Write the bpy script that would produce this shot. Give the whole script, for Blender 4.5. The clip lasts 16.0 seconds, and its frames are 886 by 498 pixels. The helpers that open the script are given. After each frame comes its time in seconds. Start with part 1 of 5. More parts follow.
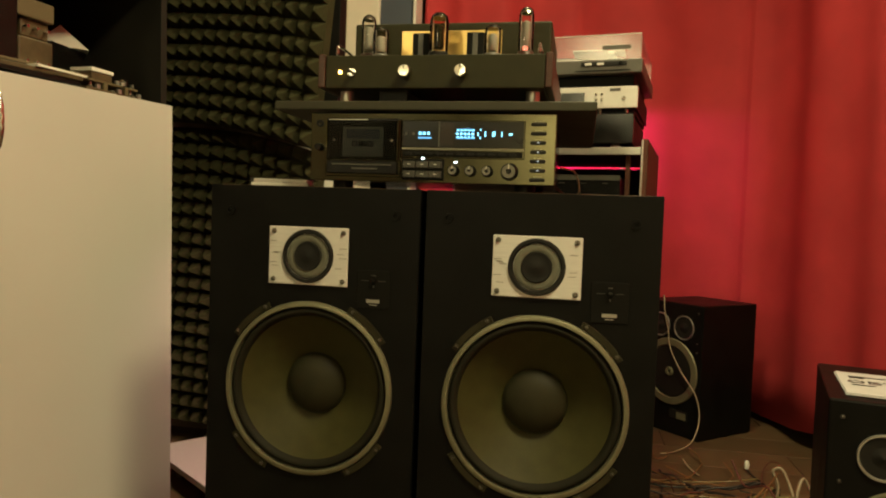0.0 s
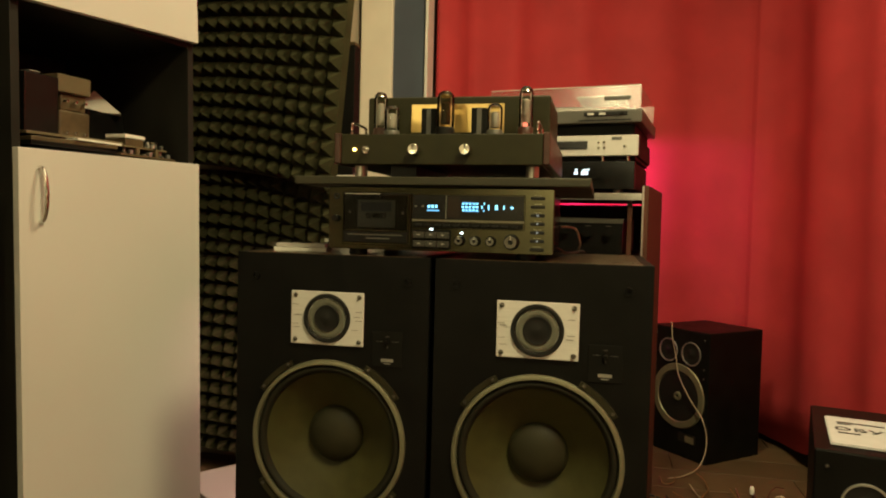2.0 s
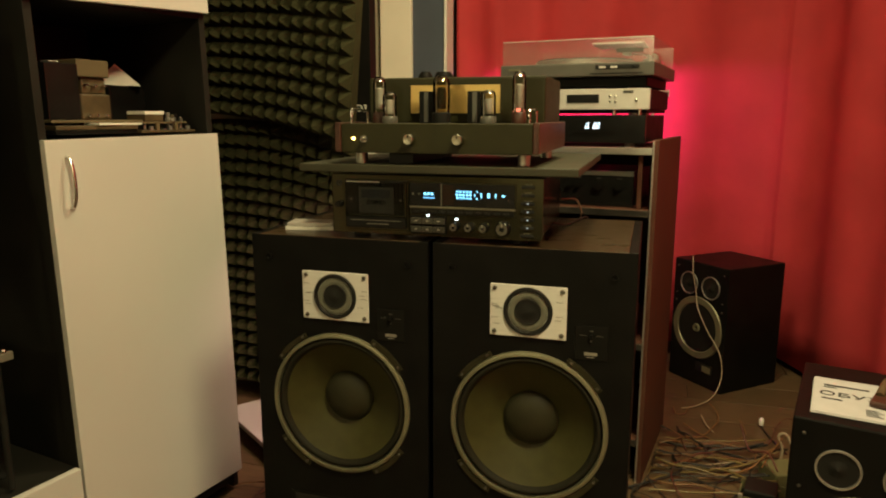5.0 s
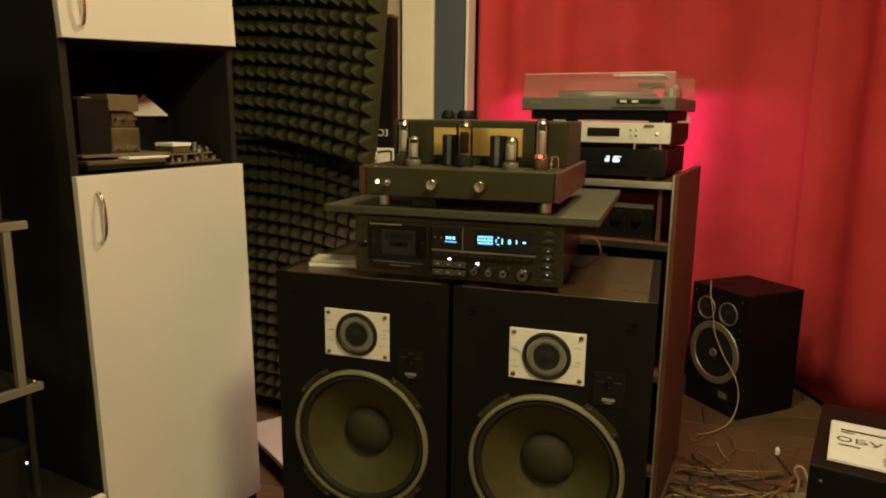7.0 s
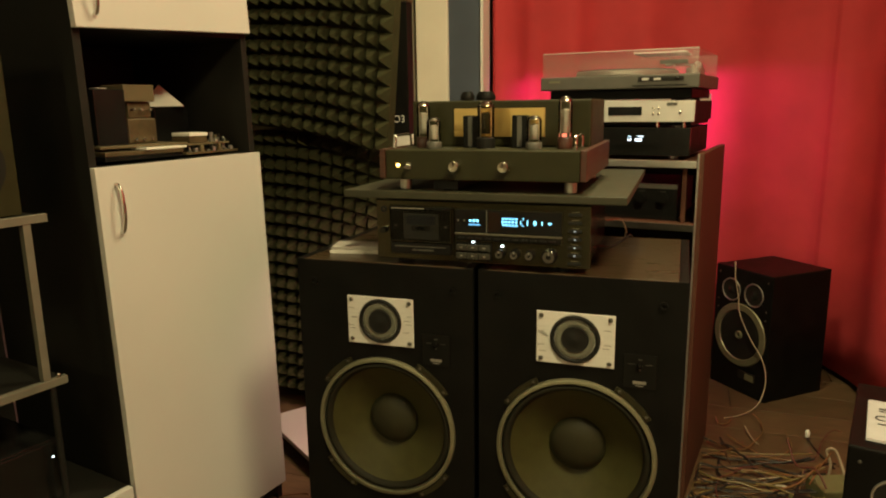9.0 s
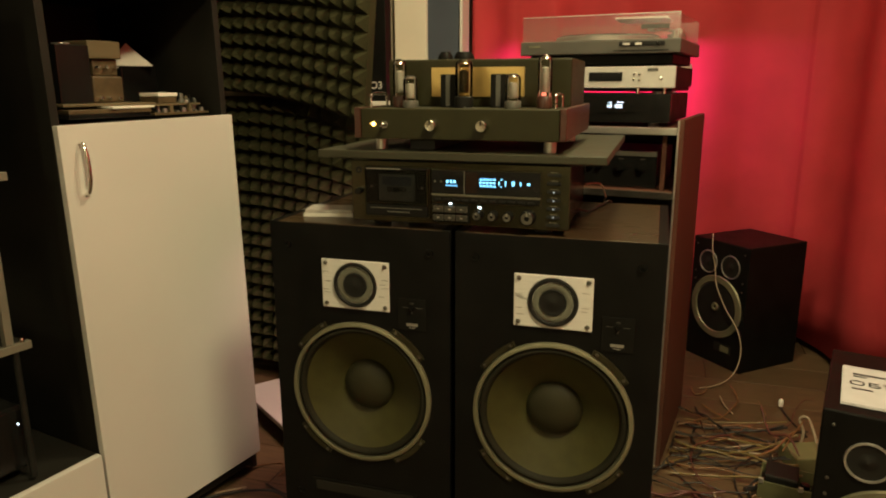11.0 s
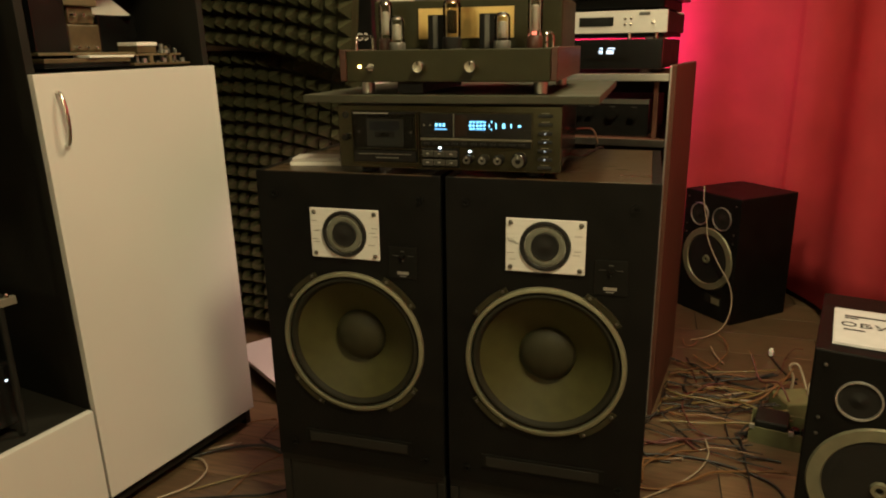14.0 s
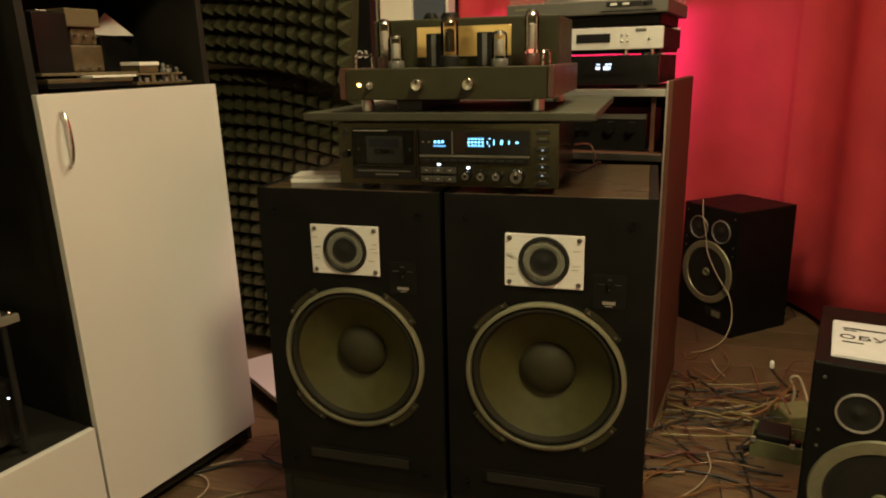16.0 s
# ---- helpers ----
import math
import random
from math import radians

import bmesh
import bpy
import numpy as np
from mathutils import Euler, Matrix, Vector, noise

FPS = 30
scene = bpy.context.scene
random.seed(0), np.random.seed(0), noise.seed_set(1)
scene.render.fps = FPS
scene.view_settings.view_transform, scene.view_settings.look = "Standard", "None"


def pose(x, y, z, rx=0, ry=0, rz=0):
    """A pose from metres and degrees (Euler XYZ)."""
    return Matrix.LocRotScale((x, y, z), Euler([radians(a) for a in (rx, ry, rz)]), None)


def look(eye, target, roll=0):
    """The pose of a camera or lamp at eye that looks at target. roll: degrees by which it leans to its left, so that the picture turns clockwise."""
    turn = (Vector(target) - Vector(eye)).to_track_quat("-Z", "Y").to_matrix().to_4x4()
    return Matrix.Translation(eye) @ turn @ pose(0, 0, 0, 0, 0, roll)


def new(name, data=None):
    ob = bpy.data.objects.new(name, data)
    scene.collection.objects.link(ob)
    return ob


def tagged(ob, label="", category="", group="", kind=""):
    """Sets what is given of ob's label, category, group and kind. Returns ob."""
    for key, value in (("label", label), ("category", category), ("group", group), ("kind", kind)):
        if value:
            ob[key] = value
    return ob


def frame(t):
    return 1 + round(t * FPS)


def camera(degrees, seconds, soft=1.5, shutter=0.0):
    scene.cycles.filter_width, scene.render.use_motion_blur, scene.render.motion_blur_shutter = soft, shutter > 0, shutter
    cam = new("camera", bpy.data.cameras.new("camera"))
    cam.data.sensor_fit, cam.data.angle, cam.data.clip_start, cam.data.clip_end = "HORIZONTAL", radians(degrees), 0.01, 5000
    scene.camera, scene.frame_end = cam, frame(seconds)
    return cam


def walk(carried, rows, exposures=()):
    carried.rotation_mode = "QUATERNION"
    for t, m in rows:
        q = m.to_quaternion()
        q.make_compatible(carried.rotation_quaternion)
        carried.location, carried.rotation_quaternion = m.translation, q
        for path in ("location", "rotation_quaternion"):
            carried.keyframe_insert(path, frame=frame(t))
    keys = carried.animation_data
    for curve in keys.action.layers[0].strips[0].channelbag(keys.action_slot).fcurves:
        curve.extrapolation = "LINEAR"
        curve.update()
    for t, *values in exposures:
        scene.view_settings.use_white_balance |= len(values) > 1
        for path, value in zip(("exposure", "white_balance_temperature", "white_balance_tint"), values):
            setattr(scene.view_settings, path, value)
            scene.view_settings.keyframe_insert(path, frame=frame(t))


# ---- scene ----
import functools

EV = 0.04
cam = camera(64.9, 16.0, soft=2.0, shutter=0.3)
PATH = [
    (0, (0.221, 0.135, 0.791), (-0.169, 2.095, 0.708), 2.1),
    (0.5, (0.224, 0.127, 0.799), (-0.178, 2.084, 0.702), 1.9),
    (1, (0.226, 0.106, 0.822), (-0.201, 2.058, 0.74), 0.2),
    (1.5, (0.245, 0.076, 0.865), (-0.203, 2.024, 0.809), 0.1),
    (2, (0.254, 0.045, 0.911), (-0.185, 1.994, 0.831), 1.4),
    (2.5, (0.273, 0.041, 0.943), (-0.171, 1.978, 0.723), 2.0),
    (3, (0.294, 0.035, 0.984), (-0.168, 1.957, 0.684), 0.8),
    (3.5, (0.315, 0.024, 1.026), (-0.163, 1.938, 0.699), 0.2),
    (6, (0.368, 0.011, 1.118), (-0.264, 1.869, 0.73), 0.7),
    (6.5, (0.357, 0.0, 1.147), (-0.299, 1.853, 0.778), 1.1),
    (7, (0.349, 0.009, 1.174), (-0.251, 1.88, 0.799), 0.7),
    (7.5, (0.343, 0.02, 1.18), (-0.198, 1.913, 0.829), 0.8),
    (8, (0.337, 0.016, 1.187), (-0.229, 1.903, 0.839), 0.6),
    (8.5, (0.329, 0.02, 1.177), (-0.282, 1.89, 0.814), 0.1),
    (9, (0.325, 0.026, 1.156), (-0.313, 1.878, 0.754), -0.8),
    (11.5, (0.322, 0.049, 1.107), (-0.242, 1.908, 0.63), -0.1),
    (12, (0.317, 0.048, 1.093), (-0.236, 1.904, 0.594), -0.1),
    (12.5, (0.316, 0.049, 1.084), (-0.222, 1.907, 0.574), 0.1),
    (13, (0.315, 0.053, 1.079), (-0.226, 1.902, 0.54), -0.2),
    (13.5, (0.317, 0.064, 1.074), (-0.23, 1.907, 0.522), -0.7),
    (14, (0.32, 0.057, 1.075), (-0.226, 1.899, 0.52), -0.9),
    (14.5, (0.322, 0.055, 1.076), (-0.228, 1.9, 0.531), -1.1),
    (15, (0.321, 0.057, 1.078), (-0.221, 1.903, 0.533), -1.2),
    (15.5, (0.325, 0.053, 1.08), (-0.217, 1.903, 0.548), -1.4),
    (16, (0.326, 0.049, 1.081), (-0.226, 1.901, 0.564), -1.3),
]
walk(cam, [(t, look(eye, target, roll)) for t, eye, target, roll in PATH],
     [(0, EV, 6500, 10), (9, EV, 6500, 10), (12, EV, 6200, 15), (16, EV, 6150, 15)])

# ---- light: a closed room lit by warm ceiling lamps, a pink light strip behind the rack and unseen added lights ----
world = bpy.data.worlds.new("world")
world.use_nodes = True
world.node_tree.nodes["Background"].inputs[0].default_value = (0.02, 0.016, 0.01, 1)
world.node_tree.nodes["Background"].inputs[1].default_value = 0.3
scene.world = world


def area_lamp(name, at, target, size, watts, colour):
    data = bpy.data.lights.new(name, "AREA")
    data.shape, data.size, data.energy, data.color = "DISK", size, watts, colour
    ob = new(name, data)
    ob.matrix_world = look(at, target)
    return ob


WARM = (1.0, 0.87, 0.46)
area_lamp("ceiling_lamp_light", (0.85, 0.40, 2.50), (0.85, 0.45, 0), 0.48, 58, WARM)
area_lamp("ceiling_lamp_light", (0.20, 1.75, 2.50), (0.20, 1.75, 0), 0.30, 24, WARM)
# Unseen light, added to mirror in the turntable cover and fill from behind.
area_lamp("cover_glare_light", (-1.38, -2.95, 2.25), (0.2, 2.0, 1.2), 0.80, 30, WARM)
strip = bpy.data.lights.new("light_bar_light", "AREA")
strip.shape, strip.size, strip.size_y, strip.energy, strip.color = "RECTANGLE", 0.50, 0.012, 4.8, (0.95, 0.07, 0.80)
strip.spread = 2.7
new("light_bar_light", strip).matrix_world = look((0.157, 2.858, 1.166), (0.0, 3.64, 1.12))
# Unseen fill lights, added so the deck's front mirrors a bright far wall.
for lamp_x in (0.0, 1.1):
    wall_fill = area_lamp("unseen_wall_fill_light", (lamp_x, -5.6, 2.50), (lamp_x - 0.1, -6.6, 1.50), 0.35, 45, WARM)
    wall_fill.data.spread = 1.9
area_lamp("light_bar_light", (-0.482, 1.962, 0.848), (-0.85, 2.05, 0.10), 0.06, 2.2, (1.0, 0.47, 0.44)).data.spread = 2.3


# ---- materials ----
def mat(name, colour, rough=0.5, metal=0.0, vary=0.15, scale=20.0, bump=0.0, bscale=200.0, stretch=(1, 1, 1), spec=0.5, coat=0.0, obrand=0.0):
    m = bpy.data.materials.new(name)
    m.use_nodes = True
    n, l = m.node_tree.nodes, m.node_tree.links
    p = n["Principled BSDF"]
    tc = n.new("ShaderNodeTexCoord")
    mp = n.new("ShaderNodeMapping")
    mp.inputs["Scale"].default_value = stretch
    l.new(tc.outputs["Object"], mp.inputs["Vector"])
    big = n.new("ShaderNodeTexNoise")
    big.inputs["Scale"].default_value, big.inputs["Detail"].default_value = scale, 6
    l.new(mp.outputs[0], big.inputs["Vector"])
    ramp = n.new("ShaderNodeMapRange")
    ramp.inputs["From Min"].default_value, ramp.inputs["From Max"].default_value = 0.3, 0.7
    ramp.inputs["To Min"].default_value, ramp.inputs["To Max"].default_value = 1 - vary, 1 + vary
    l.new(big.outputs["Fac"], ramp.inputs["Value"])
    mix = n.new("ShaderNodeVectorMath")
    mix.operation = "SCALE"
    mix.inputs[0].default_value = colour[:3]
    l.new(ramp.outputs[0], mix.inputs["Scale"])
    last = mix.outputs[0]
    if obrand:
        info = n.new("ShaderNodeObjectInfo")
        rr = n.new("ShaderNodeMapRange")
        rr.inputs["To Min"].default_value, rr.inputs["To Max"].default_value = 1 - obrand, 1 + obrand
        l.new(info.outputs["Random"], rr.inputs["Value"])
        m2 = n.new("ShaderNodeVectorMath")
        m2.operation = "SCALE"
        l.new(last, m2.inputs[0])
        l.new(rr.outputs[0], m2.inputs["Scale"])
        last = m2.outputs[0]
    l.new(last, p.inputs["Base Color"])
    rmap = n.new("ShaderNodeMapRange")
    rmap.inputs["To Min"].default_value, rmap.inputs["To Max"].default_value = max(rough - 0.1, 0.02), min(rough + 0.1, 1)
    l.new(big.outputs["Fac"], rmap.inputs["Value"])
    l.new(rmap.outputs[0], p.inputs["Roughness"])
    p.inputs["Metallic"].default_value = metal
    p.inputs["Specular IOR Level"].default_value = spec
    p.inputs["Coat Weight"].default_value = coat
    if bump:
        fine = n.new("ShaderNodeTexNoise")
        fine.inputs["Scale"].default_value, fine.inputs["Detail"].default_value = bscale, 4
        l.new(mp.outputs[0], fine.inputs["Vector"])
        b = n.new("ShaderNodeBump")
        b.inputs["Strength"].default_value, b.inputs["Distance"].default_value = bump, 0.002
        l.new(fine.outputs["Fac"], b.inputs["Height"])
        l.new(b.outputs[0], p.inputs["Normal"])
    return m


def glow(name, colour, strength):
    m = bpy.data.materials.new(name)
    m.use_nodes = True
    p = m.node_tree.nodes["Principled BSDF"]
    p.inputs["Base Color"].default_value = (0.02, 0.02, 0.02, 1)
    p.inputs["Emission Color"].default_value = (*colour, 1)
    p.inputs["Emission Strength"].default_value = strength
    return m


def glass(name, colour, rough=0.03, ior=1.5, dust=0.0):
    m = bpy.data.materials.new(name)
    m.use_nodes = True
    n, l = m.node_tree.nodes, m.node_tree.links
    for x in list(n):
        if x.type == "BSDF_PRINCIPLED":
            n.remove(x)
    out = [x for x in n if x.type == "OUTPUT_MATERIAL"][0]
    tr, gl, mx = n.new("ShaderNodeBsdfTransparent"), n.new("ShaderNodeBsdfGlossy"), n.new("ShaderNodeMixShader")
    fr = n.new("ShaderNodeFresnel")
    fr.inputs["IOR"].default_value = ior
    tr.inputs["Color"].default_value = (*colour, 1)
    gl.inputs["Roughness"].default_value = rough
    l.new(fr.outputs[0], mx.inputs[0])
    l.new(tr.outputs[0], mx.inputs[1])
    l.new(gl.outputs[0], mx.inputs[2])
    if dust:
        l.remove(fr.outputs[0].links[0])
        mx.inputs[0].default_value = 0.06
        # pale haze of the cover painted as a thin diffuse film, thicker in patches
        df, film, noise = n.new("ShaderNodeBsdfDiffuse"), n.new("ShaderNodeMixShader"), n.new("ShaderNodeTexNoise")
        noise.inputs["Scale"].default_value = 14
        amount = n.new("ShaderNodeMapRange")
        amount.inputs[3].default_value, amount.inputs[4].default_value = dust * 0.5, dust * 1.5
        df.inputs["Color"].default_value = (0.6, 0.57, 0.52, 1)
        l.new(noise.outputs["Fac"], amount.inputs[0])
        l.new(amount.outputs[0], film.inputs[0])
        l.new(mx.outputs[0], film.inputs[1])
        l.new(df.outputs[0], film.inputs[2])
        mx = film
    l.new(mx.outputs[0], out.inputs["Surface"])
    return m


M_WHITE = mat("white_laminate", (0.555, 0.540, 0.510), 0.42, vary=0.03, scale=3, bump=0.05, bscale=400)
M_BLACKLAM = mat("black_laminate", (0.0150, 0.0140, 0.0115), 0.5, vary=0.2, scale=8, spec=0.18)
M_BAFFLE = mat("black_baffle_paint", (0.0048, 0.0046, 0.0039), 0.45, vary=0.3, scale=14, bump=0.15, bscale=500, spec=0.13)
M_VENEER = mat("dark_walnut_veneer", (0.042, 0.026, 0.0125), 0.30, vary=0.12, scale=9, stretch=(1, 9, 9), bump=0.05, bscale=150, spec=0.5)
M_PLATE = mat("brushed_white_plate", (0.62, 0.61, 0.57), 0.45, vary=0.08, scale=30, stretch=(1, 30, 30))
M_RING = mat("grey_metal_ring", (0.205, 0.197, 0.125), 0.42, metal=0.5, vary=0.1, scale=40)
M_FOAMRING = mat("olive_felt_ring", (0.13, 0.13, 0.095), 0.9, vary=0.12, scale=90, bump=0.3, bscale=700)
M_RUBBER = mat("black_rubber", (0.0105, 0.0102, 0.0085), 0.55, vary=0.2, scale=30, spec=0.25)
M_SURROUND = mat("dull_rubber_surround", (0.0125, 0.0115, 0.006), 0.7, vary=0.2, scale=30, bump=0.1, bscale=400, spec=0.2)
M_CONE = mat("grey_olive_paper_cone", (0.042, 0.039, 0.0110), 0.52, vary=0.12, scale=40, bump=0.25, bscale=500, spec=0.25)
M_CHOKE = mat("black_transformer_lacquer", (0.0075, 0.0072, 0.006), 0.5, vary=0.2, spec=0.1)
M_LOBE = mat("black_bronze_trim", (0.024, 0.021, 0.009), 0.4, vary=0.2, spec=0.3)
M_ANODE = mat("grey_anode", (0.34, 0.33, 0.28), 0.6, vary=0.1)
M_CAP = mat("dark_grey_dust_cap", (0.025, 0.0232, 0.0105), 0.55, vary=0.12, scale=40, bump=0.2, bscale=600, spec=0.22)
M_CHROME = mat("worn_chrome", (0.72, 0.70, 0.66), 0.18, metal=1.0, vary=0.06, scale=40)
M_ALU = mat("brushed_aluminium", (0.55, 0.54, 0.50), 0.38, metal=0.85, vary=0.08, scale=30, stretch=(1, 20, 20))
M_KNOB = mat("turned_bright_metal", (0.62, 0.58, 0.48), 0.24, metal=1.0, vary=0.10, scale=60)
M_ALUDARK = mat("dark_brushed_aluminium", (0.20, 0.19, 0.15), 0.35, metal=0.8, vary=0.1, scale=40)
M_SHELL = mat("grey_cassette_shell", (0.16, 0.16, 0.145), 0.35, vary=0.12, scale=30)
M_KEYDARK = mat("dark_key_plastic", (0.040, 0.038, 0.030), 0.3, vary=0.1)
M_TINT = mat("brown_tinted_plastic", (0.016, 0.008, 0.005), 0.2, vary=0.1)
M_SCREW = mat("screw_steel", (0.16, 0.15, 0.13), 0.35, metal=0.9, vary=0.2)
M_DECK = mat("dark_grey_deck_metal", (0.128, 0.125, 0.082), 0.07, metal=0.95, vary=0.10, scale=60, stretch=(1, 12, 12))
M_DARKPLASTIC = mat("black_gloss_plastic", (0.0085, 0.0082, 0.0075), 0.2, vary=0.2, scale=20, spec=0.35)
M_KEY = mat("grey_key_plastic", (0.085, 0.082, 0.068), 0.4, vary=0.1)
M_AMP = mat("black_bronze_paint", (0.023, 0.0214, 0.0068), 0.5, vary=0.12, scale=40, bump=0.15, bscale=600, spec=0.25)
M_CHEEK = mat("reddish_wood_cheek", (0.055, 0.021, 0.013), 0.4, vary=0.3, scale=12, stretch=(1, 1, 9))
M_GOLD = mat("brass_plate", (0.62, 0.44, 0.16), 0.32, metal=0.85, vary=0.1, scale=12)
M_BOARD = mat("grey_painted_board", (0.031, 0.0295, 0.0135), 0.6, vary=0.12, scale=18, bump=0.1, bscale=300)
M_FOAM = mat("charcoal_acoustic_foam", (0.041, 0.040, 0.0185), 0.95, vary=0.25, scale=12, bump=0.5, bscale=500, spec=0.1)
M_CURTAIN = mat("red_curtain_fabric", (0.435, 0.042, 0.047), 0.8, vary=0.12, scale=5, bump=0.4, bscale=600, spec=0.2)
M_WALL = mat("beige_wall_paint", (0.40, 0.36, 0.28), 0.8, vary=0.05, scale=4, bump=0.1, bscale=150)
M_CEIL = mat("white_ceiling_paint", (0.45, 0.42, 0.36), 0.8, vary=0.03, scale=4)
M_PILLAR = mat("cream_pillar_paint", (0.76, 0.71, 0.61), 0.6, vary=0.05, scale=6)
M_BLUE = mat("slate_blue_panel", (0.060, 0.075, 0.105), 0.6, vary=0.10, scale=6)
M_FLOOR = mat("dark_brown_laminate", (0.100, 0.063, 0.033), 0.42, vary=0.35, scale=10, stretch=(1, 10, 1), bump=0.06, bscale=120, obrand=0.22)
M_JOINT = mat("floor_joint", (0.016, 0.010, 0.007), 0.8)
M_PAPER = mat("white_paper", (0.70, 0.68, 0.62), 0.7, vary=0.03, scale=30)
M_NEWS = mat("newsprint", (0.43, 0.43, 0.44), 0.75, vary=0.06, scale=30)
M_INK = mat("black_ink", (0.02, 0.02, 0.02), 0.6)
M_REDWOOD = mat("red_brown_rack_veneer", (0.085, 0.034, 0.020), 0.6, spec=0.25, vary=0.3, scale=9, stretch=(9, 9, 1))
M_SILVER = mat("silver_front_panel", (0.60, 0.58, 0.54), 0.38, metal=0.35, vary=0.04, scale=30)
M_TT = mat("grey_turntable_plastic", (0.085, 0.080, 0.066), 0.45, vary=0.08, scale=30)
M_GLASS = glass("tube_glass", (0.98, 0.98, 0.96), 0.03, 1.32)
M_DOORGLASS = glass("lightly_tinted_window", (0.70, 0.73, 0.74), 0.05)
M_SMOKED = glass("smoked_tube_glass", (0.80, 0.74, 0.62), 0.03, 1.35)
M_ACRYL = glass("clear_acrylic", (0.96, 0.94, 0.93), 0.16, 1.4, 0.05)
M_BROWNPCB = mat("brown_board", (0.075, 0.052, 0.024), 0.5, vary=0.3, scale=40)
M_TAN = mat("tan_board", (0.11, 0.083, 0.042), 0.55, vary=0.15, scale=20)
M_STAND = mat("pale_stand_metal", (0.24, 0.23, 0.18), 0.4, metal=0.5, vary=0.08, scale=20)
M_YELLOW = mat("yellow_woven_cone", (0.42, 0.36, 0.06), 0.6, vary=0.12, scale=90, bump=0.3, bscale=500)
M_PALEGREEN = mat("pale_green_metal", (0.13, 0.13, 0.060), 0.45, vary=0.15, scale=25)
M_CABLE_ORANGE = mat("copper_cable", (0.15, 0.072, 0.028), 0.3, vary=0.2)
M_CABLE_BLACK = mat("black_cable", (0.012, 0.011, 0.010), 0.5, vary=0.2)
M_CABLE_WHITE = mat("pinkish_white_cable", (0.29, 0.23, 0.16), 0.35, vary=0.1)
M_CABLE_YELLOW = mat("yellow_cable", (0.15, 0.105, 0.033), 0.35, vary=0.2)
M_CABLE_RED = mat("dark_red_cable", (0.09, 0.025, 0.02), 0.45, vary=0.2)
M_CYAN = glow("cyan_display_glow", (0.22, 0.70, 1.0), 3.2)
M_CYANDIM = glow("dim_blue_display_glow", (0.16, 0.55, 0.95), 1.3)
M_LEDW = glow("white_led_glow", (0.75, 0.92, 1.0), 5.0)
M_LEDDIM = glow("small_lamp_glow", (0.80, 0.90, 0.95), 0.6)
M_AMBER = glow("amber_led_glow", (1.0, 0.55, 0.12), 14.0)
M_REDGLOW = glow("tube_heater_glow", (1.0, 0.22, 0.12), 1.8)
M_PINKGLOW = glow("pink_strip_glow", (1.0, 0.45, 0.62), 12.0)
M_LAMP = glow("lamp_diffuser_glow", (1.0, 0.78, 0.48), 3.0)


# ---- building helpers ----
def bm_new():
    return bmesh.new()


def box(bm, x0, x1, y0, y1, z0, z1, r=0.0):
    res = bmesh.ops.create_cube(bm, size=1.0)
    vs = res["verts"]
    for v in vs:
        v.co = Vector(((x0 + x1) / 2 + v.co.x * (x1 - x0), (y0 + y1) / 2 + v.co.y * (y1 - y0), (z0 + z1) / 2 + v.co.z * (z1 - z0)))
    if r:
        es = list({e for v in vs for e in v.link_edges})
        bmesh.ops.bevel(bm, geom=es, offset=r, segments=2, affect="EDGES", profile=0.5)
    return bm


def lathe(bm, profile, at=(0, 0, 0), axis="y", seg=48, closed=False, caps=True):
    """Turn (radius, distance along the axis) pairs about an axis through at."""
    rings = []
    for rad, d in profile:
        ring = []
        for i in range(seg):
            a = 2 * math.pi * i / seg
            c, s = rad * math.cos(a), rad * math.sin(a)
            p = {"y": (c, d, s), "z": (c, s, d), "x": (d, c, s)}[axis]
            ring.append(bm.verts.new((at[0] + p[0], at[1] + p[1], at[2] + p[2])))
        rings.append(ring)
    pairs = list(zip(rings, rings[1:]))
    if closed:
        pairs.append((rings[-1], rings[0]))
    for a, b in pairs:
        for i in range(seg):
            bm.faces.new((a[i], a[(i + 1) % seg], b[(i + 1) % seg], b[i]))
    if caps and not closed:
        for ring, rad in ((rings[0], profile[0][0]), (rings[-1], profile[-1][0])):
            if rad > 1e-5:
                bm.faces.new(ring)
    bmesh.ops.recalc_face_normals(bm, faces=bm.faces[:])
    return bm


def tube(bm, pts, r, seg=8, steps=6):
    """A round cable or rod through the points, smoothly."""
    P = [Vector(p) for p in pts]
    path = []
    for i in range(len(P) - 1):
        a, b, c, d = P[max(i - 1, 0)], P[i], P[i + 1], P[min(i + 2, len(P) - 1)]
        for k in range(steps):
            t = k / steps
            path.append(0.5 * ((2 * b) + (c - a) * t + (2 * a - 5 * b + 4 * c - d) * t * t + (3 * b - a - 3 * c + d) * t ** 3))
    path.append(P[-1])
    rings = []
    for i, p in enumerate(path):
        way = (path[min(i + 1, len(path) - 1)] - path[max(i - 1, 0)]).normalized()
        side = way.cross(Vector((0, 0, 1)))
        if side.length < 0.05:
            side = way.cross(Vector((0, 1, 0)))
        side.normalize()
        up = side.cross(way)
        rings.append([bm.verts.new(p + (side * math.cos(2 * math.pi * j / seg) + up * math.sin(2 * math.pi * j / seg)) * r) for j in range(seg)])
    for a, b in zip(rings, rings[1:]):
        for j in range(seg):
            bm.faces.new((a[j], a[(j + 1) % seg], b[(j + 1) % seg], b[j]))
    bm.faces.new(rings[0])
    bm.faces.new(rings[-1])
    bmesh.ops.recalc_face_normals(bm, faces=bm.faces[:])
    return bm


